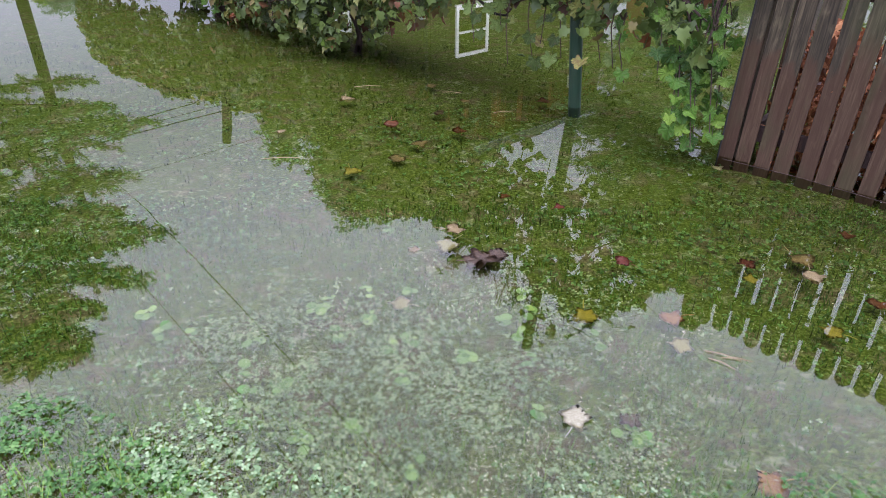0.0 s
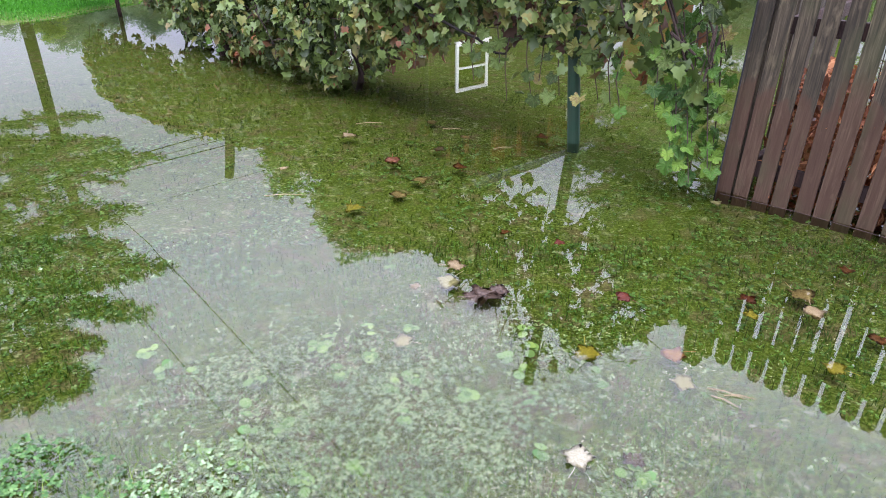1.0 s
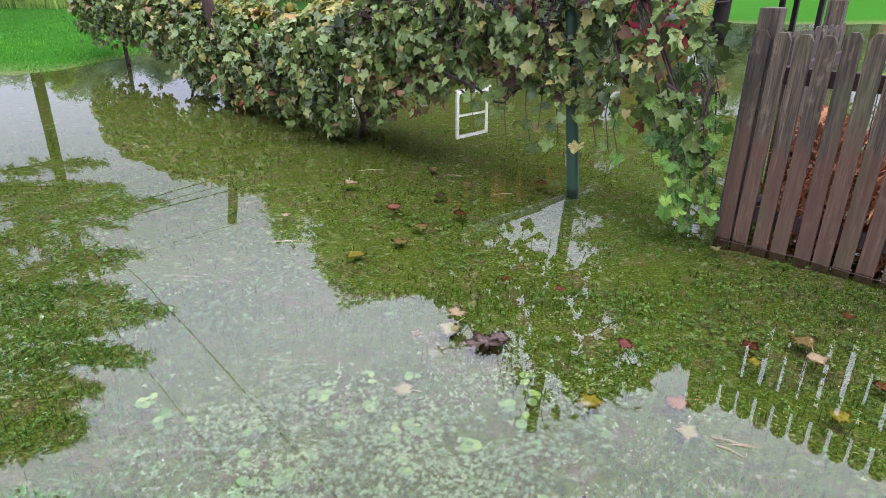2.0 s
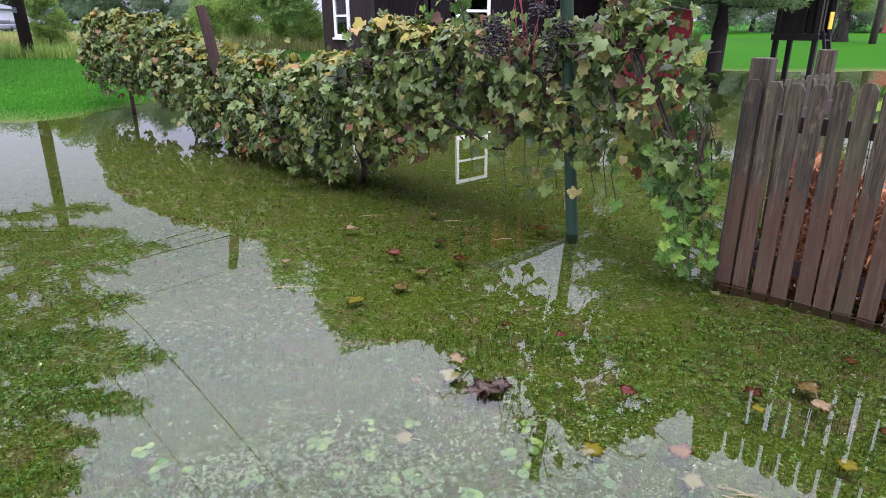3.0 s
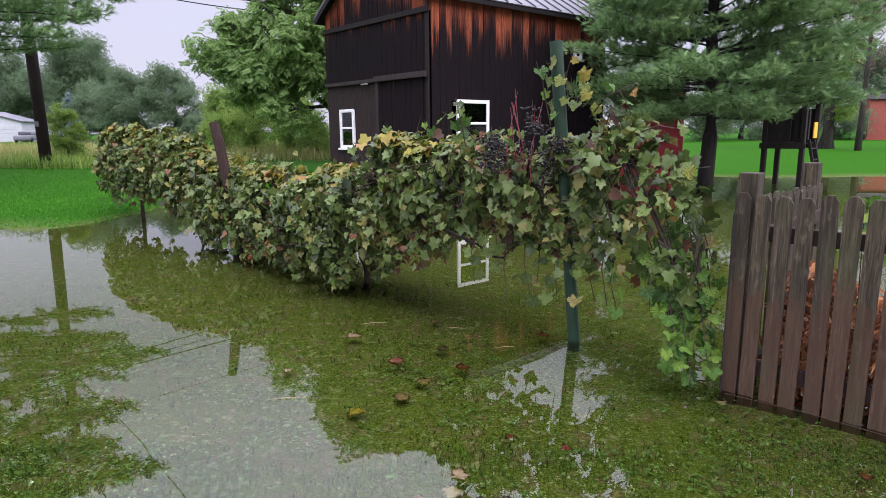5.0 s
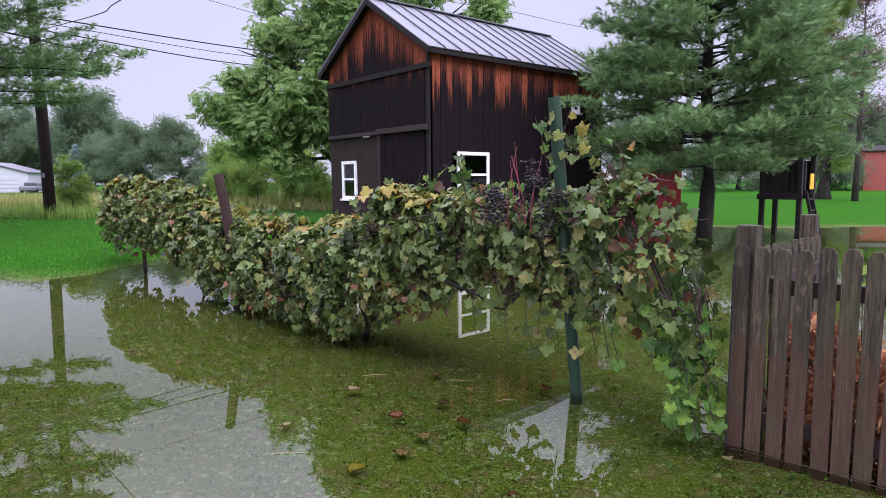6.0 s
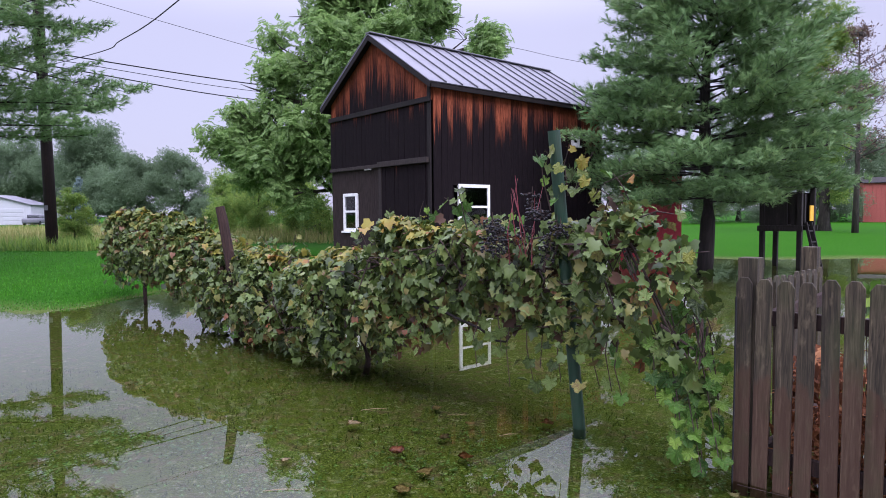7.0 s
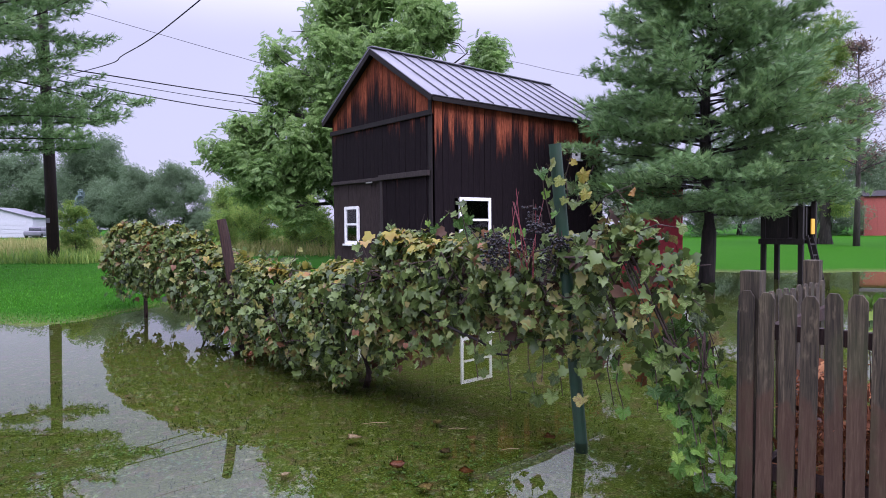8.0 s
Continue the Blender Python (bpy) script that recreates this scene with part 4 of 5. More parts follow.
vr = np.random.default_rng(5)
L = seg[-1]
S_NEAR = seg[10]
p, fc = vine_cloud(20000, 0.0, S_NEAR, vr)
scatter("leaf_mass", VINE_V, VINE_F, p - VO, turns(len(p), vr, fc + np.array((0, 0, 0.35)), 1.05, False), vr.uniform(0.035, 0.10, len(p)), VINE_LEAF, vine, "dense green and browning vine leaves")["kind"] = "stuff"
# dark brown dead leaves, added in the core to deepen the row's shade
p, fc = vine_cloud(1900, 0.0, L - 0.4, vr)
core = np.stack([np.interp(p[:, 0], row[:, 0], row[:, 0]), np.interp(p[:, 0], row[:, 0], row[:, 1]), p[:, 2]], 1)
p = p + (core - p) * 0.35
p[:, 2] -= 0.02
scatter("dead_leaves", VINE_V, VINE_F, p - VO, turns(len(p), vr, fc, 0.9, False), vr.uniform(0.05, 0.11, len(p)), DEAD_SHADE_LEAF, vine, "curled brown dead leaves added inside the row to deepen its shade")["kind"] = "stuff"
p, fc = vine_cloud(1300, 0.05, seg[10], vr, True)
scatter("top_leaves", VINE_V, VINE_F, p - VO, turns(len(p), vr, fc + np.array((0, 0, 0.4)), 0.5, False), vr.uniform(0.07, 0.12, len(p)), TOP_LEAF, vine, "yellow and orange leaves along the top")["kind"] = "stuff"
p, fc = vine_cloud(2300, S_NEAR, L, vr)
near_p, near_f = p, fc
scatter("leaf_mass", VINE_V, VINE_F, p[290:] - VO, turns(len(p) - 290, vr, fc[290:], 0.95, False), vr.uniform(0.04, 0.095, len(p) - 290), VINE_LEAF, vine)["kind"] = "stuff"


def leaf_mesh(seed, material):
    """A single five-lobed leaf with toothed edges and a stalk; fold and curl differ from leaf to leaf."""
    rng = random.Random(seed)
    bm = bmesh.new()
    c = bm.verts.new((0, 0.32, -0.03))
    fold, curl, skew = rng.uniform(0.05, 0.45), rng.uniform(-0.35, 0.1), rng.uniform(-0.12, 0.12)
    rim = []
    n = 34
    for i in range(n):
        a = math.tau * i / n
        lobe = abs(math.cos(2.5 * a)) ** 0.9
        r = (0.40 + 0.17 * lobe) * (1.12 if math.cos(a) > 0.8 else 1.0) + (0.03 if i % 2 else -0.03) + rng.uniform(-0.03, 0.03)
        if math.cos(a) < -0.93:
            r *= 0.55
        x, y = math.sin(a) * r * (1 + skew), 0.32 + math.cos(a) * r
        rim.append(bm.verts.new((x, y, fold * abs(x) + 1.6 * curl * (y - 0.3) ** 2 + rng.uniform(-0.05, 0.05))))
    for i in range(n):
        bm.faces.new((c, rim[(i + 1) % n], rim[i]))
    tube(bm, [(0, 0.1, -0.01), (0.02, -0.25, 0.0), (0.0, -0.55, 0.15)], [0.013, 0.012, 0.011], 3, False)
    return mesh_of(bm, "leaf", material)


kinds = [leaf_mesh(k, VINE_LEAF_ONE) for k in range(7)]
gold_kinds = [leaf_mesh(30 + k, GOLD_ONE) for k in range(3)]
fresh_kinds = [leaf_mesh(20 + k, FRESH_ONE) for k in range(3)]
rots = turns(290, vr, near_f[:290], 0.8, False)
for i in range(min(290, len(near_p))):
    ob = new("leaf", kinds[i % 7])
    ob.parent = vine
    sz = vr.uniform(0.05, 0.11)
    ob.matrix_local = Matrix.Translation(near_p[i] - VO) @ Matrix(rots[i].tolist()).to_4x4() @ Matrix.Diagonal((sz, sz, sz, 1))

# canes, hanging shoots and the loop of bare branch under the leaves
cr = random.Random(15)
for j in range(70):
    bm = bmesh.new()
    s = cr.uniform(0.1, L - 0.2)
    pts = []
    for k in range(6):
        x, y, zb, zt, half, _ = row_at(min(L, s + k * 0.22))
        d = cr.uniform(0.1, 1.05) * half
        pts.append((x + ACROSS[0] * d - VO[0], y + ACROSS[1] * d - VO[1], zb + (zt - zb) * cr.uniform(0.3, 0.85)))
    tube(bm, pts, [0.009, 0.008, 0.007, 0.006, 0.005, 0.004], 5, False)
    part("cane", bm, CANE, vine, "dark woody cane")
for x, y in ((-2.1, 7.75), (-0.8, 6.3), (-3.6, 9.35)):
    bm = bmesh.new()
    pts = [Vector((x + 0.05 * math.sin(k * 1.7), y + 0.04 * math.cos(k * 2.1), -0.12 + 0.2 * k)) - Vector(VO) for k in range(6)]
    tube(bm, pts, [0.035, 0.032, 0.028, 0.025, 0.02, 0.016], 7)
    part("stem", bm, CANE, vine, "gnarled dark vine stem", True)
bm = bmesh.new()
loop = [(-0.28, 5.55, 0.86), (-0.06, 5.1, 0.78), (0.14, 4.95, 0.70), (0.29, 4.93, 0.635), (0.42, 4.90, 0.54), (0.49, 4.88, 0.535), (0.54, 4.87, 0.60), (0.555, 4.87, 0.70), (0.57, 4.86, 0.80)]
tube(bm, [Vector(q) - Vector(VO) for q in loop], [0.012, 0.012, 0.011, 0.011, 0.010, 0.009, 0.008, 0.007, 0.006], 6)
part("bare_branch", bm, BARK_PINE, vine, "looping bare dark branch", True)

# shoots that stand above the leaves or hang to the water by the fence, each with its own leaves
shoot_rng = random.Random(9)
SHOOTS = [  # start, end, leaves, fresh, leaf size
    ((1.42, 3.92, 0.95), (1.47, 3.52, 0.05), 19, True, 0.115), ((1.52, 3.80, 0.9), (1.56, 3.50, 0.12), 16, True, 0.105), ((1.38, 3.85, 0.7), (1.36, 3.62, 0.22), 7, True, 0.11),
    ((1.60, 3.76, 0.85), (1.60, 3.56, 0.10), 13, True, 0.10), ((1.30, 3.95, 0.9), (1.28, 3.75, 0.42), 6, True, 0.10),
    ((0.85, 4.38, 1.6), (0.70, 4.28, 1.96), 5, False, 0.11), ((0.86, 4.30, 1.65), (0.86, 4.2, 2.02), 3, 2, 0.09), ((0.9, 4.30, 1.65), (1.00, 4.18, 1.93), 3, 2, 0.11), ((1.0, 4.3, 1.6), (1.24, 4.1, 1.80), 3, 2, 0.10),
    ((1.25, 4.0, 1.5), (1.42, 3.85, 1.52), 2, 2, 0.10), ((1.40, 3.9, 1.2), (1.58, 3.72, 1.30), 2, 2, 0.10), ((0.75, 4.35, 1.55), (0.66, 4.22, 1.93), 3, True, 0.11),
    ((0.62, 4.62, 0.75), (0.66, 4.55, 0.30), 4, False, 0.11), ((0.30, 4.95, 0.75), (0.26, 4.80, 0.36), 4, False, 0.12), ((0.85, 4.42, 0.75), (0.82, 4.34, 0.36), 4, False, 0.11),
    ((0.52, 4.75, 0.75), (0.50, 4.66, 0.24), 4, False, 0.11), ((1.15, 4.10, 0.7), (1.16, 3.98, 0.30), 4, True, 0.11), ((1.05, 4.22, 0.75), (1.04, 4.15, 0.38), 4, False, 0.11),
    ((1.48, 3.84, 1.0), (1.50, 3.58, 0.08), 16, True, 0.12), ((1.36, 3.90, 0.85), (1.40, 3.60, 0.14), 12, True, 0.12),
    ((0.2, 4.95, 1.4), (0.12, 4.9, 1.75), 5, False, 0.12), ((0.3, 4.95, 1.4), (0.02, 4.85, 1.66), 5, True, 0.12), ((-0.7, 6.1, 1.15), (-0.85, 6.0, 1.45), 4, False, 0.11),
    ((-0.4, 5.75, 1.3), (-0.5, 5.7, 1.55), 4, False, 0.11), ((1.45, 3.85, 1.25), (1.62, 3.7, 0.75), 8, False, 0.10), ((1.35, 3.9, 1.3), (1.52, 3.72, 1.05), 6, False, 0.1),
    ((0.72, 4.6, 0.8), (0.70, 4.5, 0.42), 4, False, 0.12), ((0.42, 4.8, 0.75), (0.44, 4.72, 0.5), 4, False, 0.12), ((1.1, 4.15, 0.8), (1.11, 4.1, 0.36), 2, False, 0.12)]
stray = random.Random(27)
for _ in range(26):
    x, y, zb, zt, half, _d = (float(v) for v in row_at(stray.uniform(0.1, L - 0.5)))
    if stray.random() < 0.6:
        a0 = (x + stray.uniform(-0.1, 0.1), y + stray.uniform(-0.1, 0.1), zt - 0.05)
        b0 = (a0[0] + stray.uniform(-0.2, 0.2), a0[1] + stray.uniform(-0.1, 0.1), zt + stray.uniform(0.08, 0.24))
    else:
        a0 = (x + ACROSS[0] * half * 0.8, y + ACROSS[1] * half * 0.8, zb + 0.2)
        b0 = (a0[0] + stray.uniform(-0.08, 0.08), a0[1] - 0.05, max(0.06, zb - stray.uniform(0.05, 0.3)))
    SHOOTS.append((a0, b0, stray.randint(3, 5), stray.random() < 0.25, 0.10))
for a, b, cnt, fresh, size in SHOOTS:
    a, b = Vector(a), Vector(b)
    mid = a.lerp(b, 0.5) + Vector((shoot_rng.uniform(-0.05, 0.05), shoot_rng.uniform(-0.05, 0.05), 0.03))
    sh = new("shoot")
    sh.parent = vine
    bm = bmesh.new()
    tube(bm, [a - Vector(VO), mid - Vector(VO), b - Vector(VO)], [0.005, 0.004, 0.003], 5, False)
    part("stalk", bm, CANE, sh)
    for i in range(cnt):
        k = (i + 0.6) / cnt
        q = a.lerp(mid, k * 2) if k < 0.5 else mid.lerp(b, k * 2 - 1)
        q = q + Vector((shoot_rng.gauss(0, 0.05), shoot_rng.gauss(0, 0.04), shoot_rng.gauss(0, 0.02)))
        q.z = max(q.z, 0.06)
        r = turns(1, vr, np.array([(-0.25, -0.85, 0.6)]), 0.5, False)[0]
        ob = new("leaf", (kinds, fresh_kinds, gold_kinds)[int(fresh)][i % 3])
        ob.parent = sh
        sz = size * shoot_rng.uniform(0.55, 0.95)
        ob.matrix_local = Matrix.Translation(q - Vector(VO)) @ Matrix(r.tolist()).to_4x4() @ Matrix.Diagonal((sz, sz, sz, 1))


def grape_bunch(at, length, seed):
    rng = random.Random(seed)
    bunch = new("grape_bunch")
    bunch.parent = vine
    bunch.location = Vector(at) - Vector(VO)
    tagged(bunch, "loose bunch of small dark purple grapes")
    st = bmesh.new()
    tube(st, [(0, 0, 0.05), (0, 0, -length)], [0.003, 0.0015], 4)
    for i in range(26):
        k = rng.random()
        r = 0.075 * (1 - k * 0.4)
        q = Vector((rng.uniform(-r, r), rng.uniform(-r, r), -length * k))
        tube(st, [(0, 0, q.z + 0.015), q], [0.0015, 0.0012], 3, False)
        ob = new("grape", BERRY)
        ob.parent = bunch
        sc = rng.uniform(0.007, 0.0105)
        ob.matrix_local = Matrix.Translation(q) @ Matrix.Diagonal((sc, sc, sc, 1))
    part("stalk", st, CANE, bunch)


bbm = bmesh.new()
bmesh.ops.create_icosphere(bbm, subdivisions=2, radius=1.0)
BERRY = mesh_of(bbm, "grape", GRAPE, True)
gr = random.Random(31)
for i in range(17):
    x = gr.uniform(0.32, 0.80)
    grape_bunch((x, 5.15 - 0.86 * x - 0.26 + gr.uniform(-0.06, 0.06), 1.30 + 0.5 * gr.random() * (0.35 + 0.65 * (x - 0.32) / 0.48)), gr.uniform(0.06, 0.14), 40 + i)
for i in range(7):
    x = gr.uniform(0.46, 0.62)
    y = 5.15 - 0.86 * x - 0.28
    bm = bmesh.new()
    tube(bm, [Vector((x, y, 1.15 + gr.uniform(0, 0.15))) - Vector(VO), Vector((x + gr.uniform(-0.06, 0.06), y - 0.05, 1.4)) - Vector(VO),
              Vector((x + gr.uniform(-0.1, 0.12), y, 1.65 + gr.uniform(0, 0.15))) - Vector(VO)], [0.004, 0.003, 0.002], 4, False)
    part("bare_stem", bm, STEM_RED, vine, "bare reddish stem among the grapes")

# trellis wires
for z in (0.75, 1.15):
    bm = bmesh.new()
    tube(bm, [(0.86, 4.38, z), (-0.8, 6.3, z - 0.12), (-2.72, 8.02, z - 0.05), (-5.37, 11.28, z)], [0.003] * 4, 4)
    tagged(part("trellis_wire", bm, CANE), "thin rusty wire strung between the vine posts", "wire")

# ---- the picket enclosure ----
fence = thing("picket_fence", "weathered brown dog-eared picket fence standing in water", "fence", at=(1.67, 3.49, 0))
FO = Vector((1.67, 3.49, 0))


def picket_mesh(seed, h=1.26, w=0.083, t=0.018):
    """A dog-eared picket with its origin near the top, so that damp rises from the foot."""
    rng = random.Random(seed)
    bm = bmesh.new()
    prof = [(-w / 2, -h), (w / 2, -h), (w / 2 + rng.uniform(-0.002, 0.002), -0.035), (w / 2 - 0.022, 0), (-w / 2 + 0.022, 0), (-w / 2 + rng.uniform(-0.002, 0.002), -0.035)]
    f = bm.faces.new([bm.verts.new((x, 0, z)) for x, z in prof])
    r = bmesh.ops.extrude_face_region(bm, geom=[f])
    bmesh.ops.translate(bm, verts=[v for v in r["geom"] if isinstance(v, bmesh.types.BMVert)], vec=(0, t, 0))
    bmesh.ops.recalc_face_normals(bm, faces=bm.faces)
    bmesh.ops.bevel(bm, geom=list(bm.edges), offset=0.0025, segments=1, affect="EDGES")
    return mesh_of(bm, "picket", PICKET)


def picket_run(a, b, n, top, seed, out):
    rng = random.Random(seed)
    a, b = Vector(a), Vector(b)
    d = (b - a) / (n - 1)
    ang = math.degrees(math.atan2(d.y, d.x))
    meshes = [picket_mesh(seed + k) for k in range(3)]
    for i in range(n):
        ob = new("picket", meshes[i % 3])
        ob.parent = fence
        q = a + d * i - FO
        ob.matrix_local = Matrix.Translation((q.x, q.y, top + rng.uniform(-0.012, 0.012))) @ pose(0, 0, 0, rng.uniform(-0.8, 0.8), rng.uniform(-0.7, 0.7), ang + out)
    for z in (top - 0.22, top - 1.0):
        mid = (a + b) / 2 - FO
        off = Vector((-d.y, d.x, 0)).normalized() * (0.042 if out == 0 else -0.042)
        part("rail", cuboid(((b - a).length + 0.1, 0.04, 0.085), Matrix.Translation((mid.x + off.x, mid.y + off.y, z)) @ pose(0, 0, 0, 0, 0, ang), 0.004), POST_WOOD, fence)


picket_run((1.687, 3.509, 0), (3.35, 1.874, 0), 23, 1.168, 50, 0)
picket_run((1.85, 3.66, 0), (2.70, 4.52, 0), 10, 1.13, 60, 180)
for x, y, top in ((1.745, 3.555, 1.275), (2.70, 4.62, 1.27), (2.62, 2.68, 1.2), (3.42, 1.9, 1.25)):
    part("post", cuboid((0.105, 0.105, top + 0.2), Matrix.Translation((x - FO.x, y - FO.y, top / 2 - 0.1)) @ pose(0, 0, 0, 0, 0, -44), 0.006), PICKET, fence)
bm = bmesh.new()
tube(bm, [(1.635, 3.505, -0.15), (1.645, 3.51, 1.06)], [0.005, 0.005], 6)
box(bm, Matrix.Translation((1.643, 3.515, 0.5)) @ pose(0, 0, 0, 0, 0.5, 45), (0.011, 0.004, 1.1))
tagged(part("metal_stake", bm, WIRE), "thin dark metal stake beside the fence end", "stake")
bm = bmesh.new()
tube(bm, [(1.64, 3.45, 0.012), (1.95, 3.17, 0.02), (2.3, 2.82, 0.012), (3.0, 2.14, 0.015)], [0.0018] * 4, 5)
tagged(part("fence_wire", bm, CANE), "thin rusty wire along the foot of the fence", "wire")

# rusty leaf litter heaped behind the pickets
nr = np.random.default_rng(12)
n = 7600
k = nr.random(n)
base = np.stack([1.84 + 1.5 * k, 3.46 - 1.5 * k, 0 * k], 1) + np.array((0.7, 0.7, 0))[None] * (nr.random(n) ** 1.3 * 0.75)[:, None]
back = (base[:, 0] - 1.84 + base[:, 1] - 3.46) / 1.4
pos = base.copy()
pos[:, 2] = -0.05 + nr.random(n) * (0.70 + 0.1 * np.sin(k * 17)) * np.clip(1.15 - back * 0.3, 0.2, 1)
litter = scatter("leaf_litter", LEAFLET_V, LEAFLET_F, pos, turns(n, nr, np.tile((-0.5, -0.5, 0.6), (n, 1)), 0.7), nr.uniform(0.05, 0.11, n), MULCH)
tagged(litter, "heap of rusty dead leaves behind the pickets", "leaf litter", kind="stuff")
n = 60
k = nr.random(n)
pos = np.stack([2.25 + 0.8 * k, 3.25 - 0.8 * k + 0.1, 0.8 + 0.35 * nr.random(n)], 1)
weeds = thing("weeds", "light green weeds growing behind the fence", "weeds", at=(2.6, 3.0, 0))
scatter("foliage", VINE_V, VINE_F, pos - np.array((2.6, 3.0, 0)), turns(n, nr, np.tile((-0.4, -0.4, 0.8), (n, 1)), 0.6), nr.uniform(0.05, 0.09, n), FRESH_LEAF, weeds)
bm = bmesh.new()
for i in range(0, n, 6):
    q = pos[i] - np.array((2.6, 3.0, 0))
    tube(bm, [(q[0], q[1], -0.05), (q[0] + 0.02, q[1], q[2] * 0.6), tuple(q)], [0.005, 0.004, 0.003], 4, False)
part("stalks", bm, CANE, weeds)

# ---- the utility pole and its wires ----
pole = thing("utility_pole", "dark creosoted wooden utility pole on the lawn", "pole", at=(-12.95, 20.9, 0.3))
bm = bmesh.new()
tube(bm, [(0.02, 0, -0.5), (-0.03, 0, 3), (-0.10, 0, 7), (-0.16, 0, 11)], [0.185, 0.175, 0.16, 0.14], 14)
part("pole", bm, POLE_WOOD, pole, smooth=True)
part("tag", cuboid((0.13, 0.01, 0.16), Matrix.Translation((-0.04, -0.185, 1.55))), ROOF_METAL, pole, "dull metal tag")
for z in (6.4, 6.9):
    bm = bmesh.new()
    tube(bm, [(-0.1, -0.12, z), (-0.1, -0.34, z)], [0.02, 0.03], 8)
    part("bracket", bm, WIRE, pole)


def strung(pts, r=0.016, label="black cable strung overhead from a pole"):
    """A cable through its supports, rounded between them."""
    pts = [Vector(q) for q in pts]
    fine = []
    for i in range(len(pts) - 1):
        p0, p1, p2, p3 = pts[max(i - 1, 0)], pts[i], pts[i + 1], pts[min(i + 2, len(pts) - 1)]
        for k in range(8):
            t = k / 8
            fine.append(0.5 * (2 * p1 + (p2 - p0) * t + (2 * p0 - 5 * p1 + 4 * p2 - p3) * t * t + (3 * p1 - p0 - 3 * p2 + p3) * t ** 3))
    fine.append(pts[-1])
    bm = bmesh.new()
    tube(bm, fine, [r] * len(fine), 5)
    tagged(part("cable", bm, WIRE), label, "cable")


for dz, r in ((0.0, 0.022), (-0.19, 0.012), (-0.42, 0.02)):
    strung([(-17.5, 15.1, 6.75 + dz), (-12.85, 20.62, 6.86 + dz), (-8.06, 26.0, 6.92 + dz * 1.5), (-2.0, 32.9, 7.3 + dz)], r)
strung([(-12.9, 20.6, 6.35), (-6.8, 12.8, 4.82), (-5.65, 11.3, 4.62), (-3.9, 9.1, 4.42), (-1.0, 5.6, 4.5), (3.0, 1.0, 5.2), (7.0, -4.0, 6.2)], 0.009, "black service cable dropping from a pole")
strung([(-13.0, 20.9, 9.6), (-9.4, 15.8, 8.0), (-4.2, 9.65, 7.5), (2.0, 2.3, 7.6), (6.5, -3.0, 8.0)], 0.010, "black service cable dropping from a pole")
strung([(-17.9, 26.0, 11.4), (-14.58, 26, 10.38), (-7.69, 26, 8.33), (-2.0, 27.5, 7.0)], 0.010, "thin pale overhead cable")
strung([(-4.0, 33, 11.2), (3.0, 32, 9.85), (7.78, 32, 8.86), (22, 32, 6.6)], 0.010, "thin pale overhead cable")



# ---- play tower, sheds, garage, parked car ----
def play_tower(at):
    t = thing("play_tower", "dark wooden play tower on legs standing in water", "play tower", at=at)
    w, d = 0.95, 0.95
    t.rotation_euler = (0, 0, radians(-48))
    for x in (-w / 2, w / 2):
        for y in (-d / 2, d / 2):
            part("leg", cuboid((0.12, 0.12, 2.3), Matrix.Translation((x, y, 1.05)), 0.008), PLAY_WOOD, t)
    for i in range(9):
        part("deck_board", cuboid((w / 9 - 0.012, d + 0.12, 0.035), Matrix.Translation((-w / 2 + w * (i + 0.5) / 9, 0, 1.17)), 0.004), PLAY_WOOD, t)
    for y in (-d / 2, d / 2):
        part("beam", cuboid((w + 0.2, 0.05, 0.15), Matrix.Translation((0, y + (0.08 if y > 0 else -0.08), 1.10)), 0.005), PLAY_WOOD, t)
        part("top_rail", cuboid((w, 0.05, 0.09), Matrix.Translation((0, y, 2.02)), 0.005), PLAY_WOOD, t)
        for i in range(9):
            if y > 0 or i != 6:
                part("baluster", cuboid((0.115, 0.03, 0.84), Matrix.Translation((-w / 2 + w * (i + 0.5) / 9, y, 1.6)), 0.004), PLAY_WOOD, t)
    for i in range(4):
        part("side_baluster", cuboid((0.03, 0.10, 0.84), Matrix.Translation((-w / 2, -d / 2 + d * (i + 0.7) / 4.6, 1.6)), 0.004), PLAY_WOOD, t)
        if i < 2:
            part("side_baluster", cuboid((0.03, 0.10, 0.84), Matrix.Translation((w / 2, -d / 2 + d * (i + 0.7) / 4.6, 1.6)), 0.004), PLAY_WOOD, t)
    lad = new("ladder")
    lad.parent = t
    lad.matrix_local = Matrix.Translation((w / 2 + 0.34, 0.0, 0)) @ pose(0, 0, 0, 0, 0, 90) @ pose(0, 0, 0, -13)
    for x in (-0.19, 0.19):
        part("stile", cuboid((0.05, 0.07, 1.45), Matrix.Translation((x, 0, 0.57)), 0.005), PLAY_WOOD, lad)
    for k in range(4):
        part("rung", cuboid((0.4, 0.04, 0.04), Matrix.Translation((0, 0, 0.15 + 0.3 * k)), 0.005), PLAY_WOOD, lad)
    part("side_panel", cuboid((0.03, 0.34, 0.42), Matrix.Translation((w / 2 + 0.03, d / 2 - 0.14, 1.50)), 0.006), YELLOW, t, "orange-yellow plastic panel")
    part("roof_tarp", cuboid((w + 0.2, d + 0.2, 0.05), Matrix.Translation((0, 0, 2.23)), 0.01), PLAY_WOOD, t)


play_tower((9.49, 17.46, -0.05))


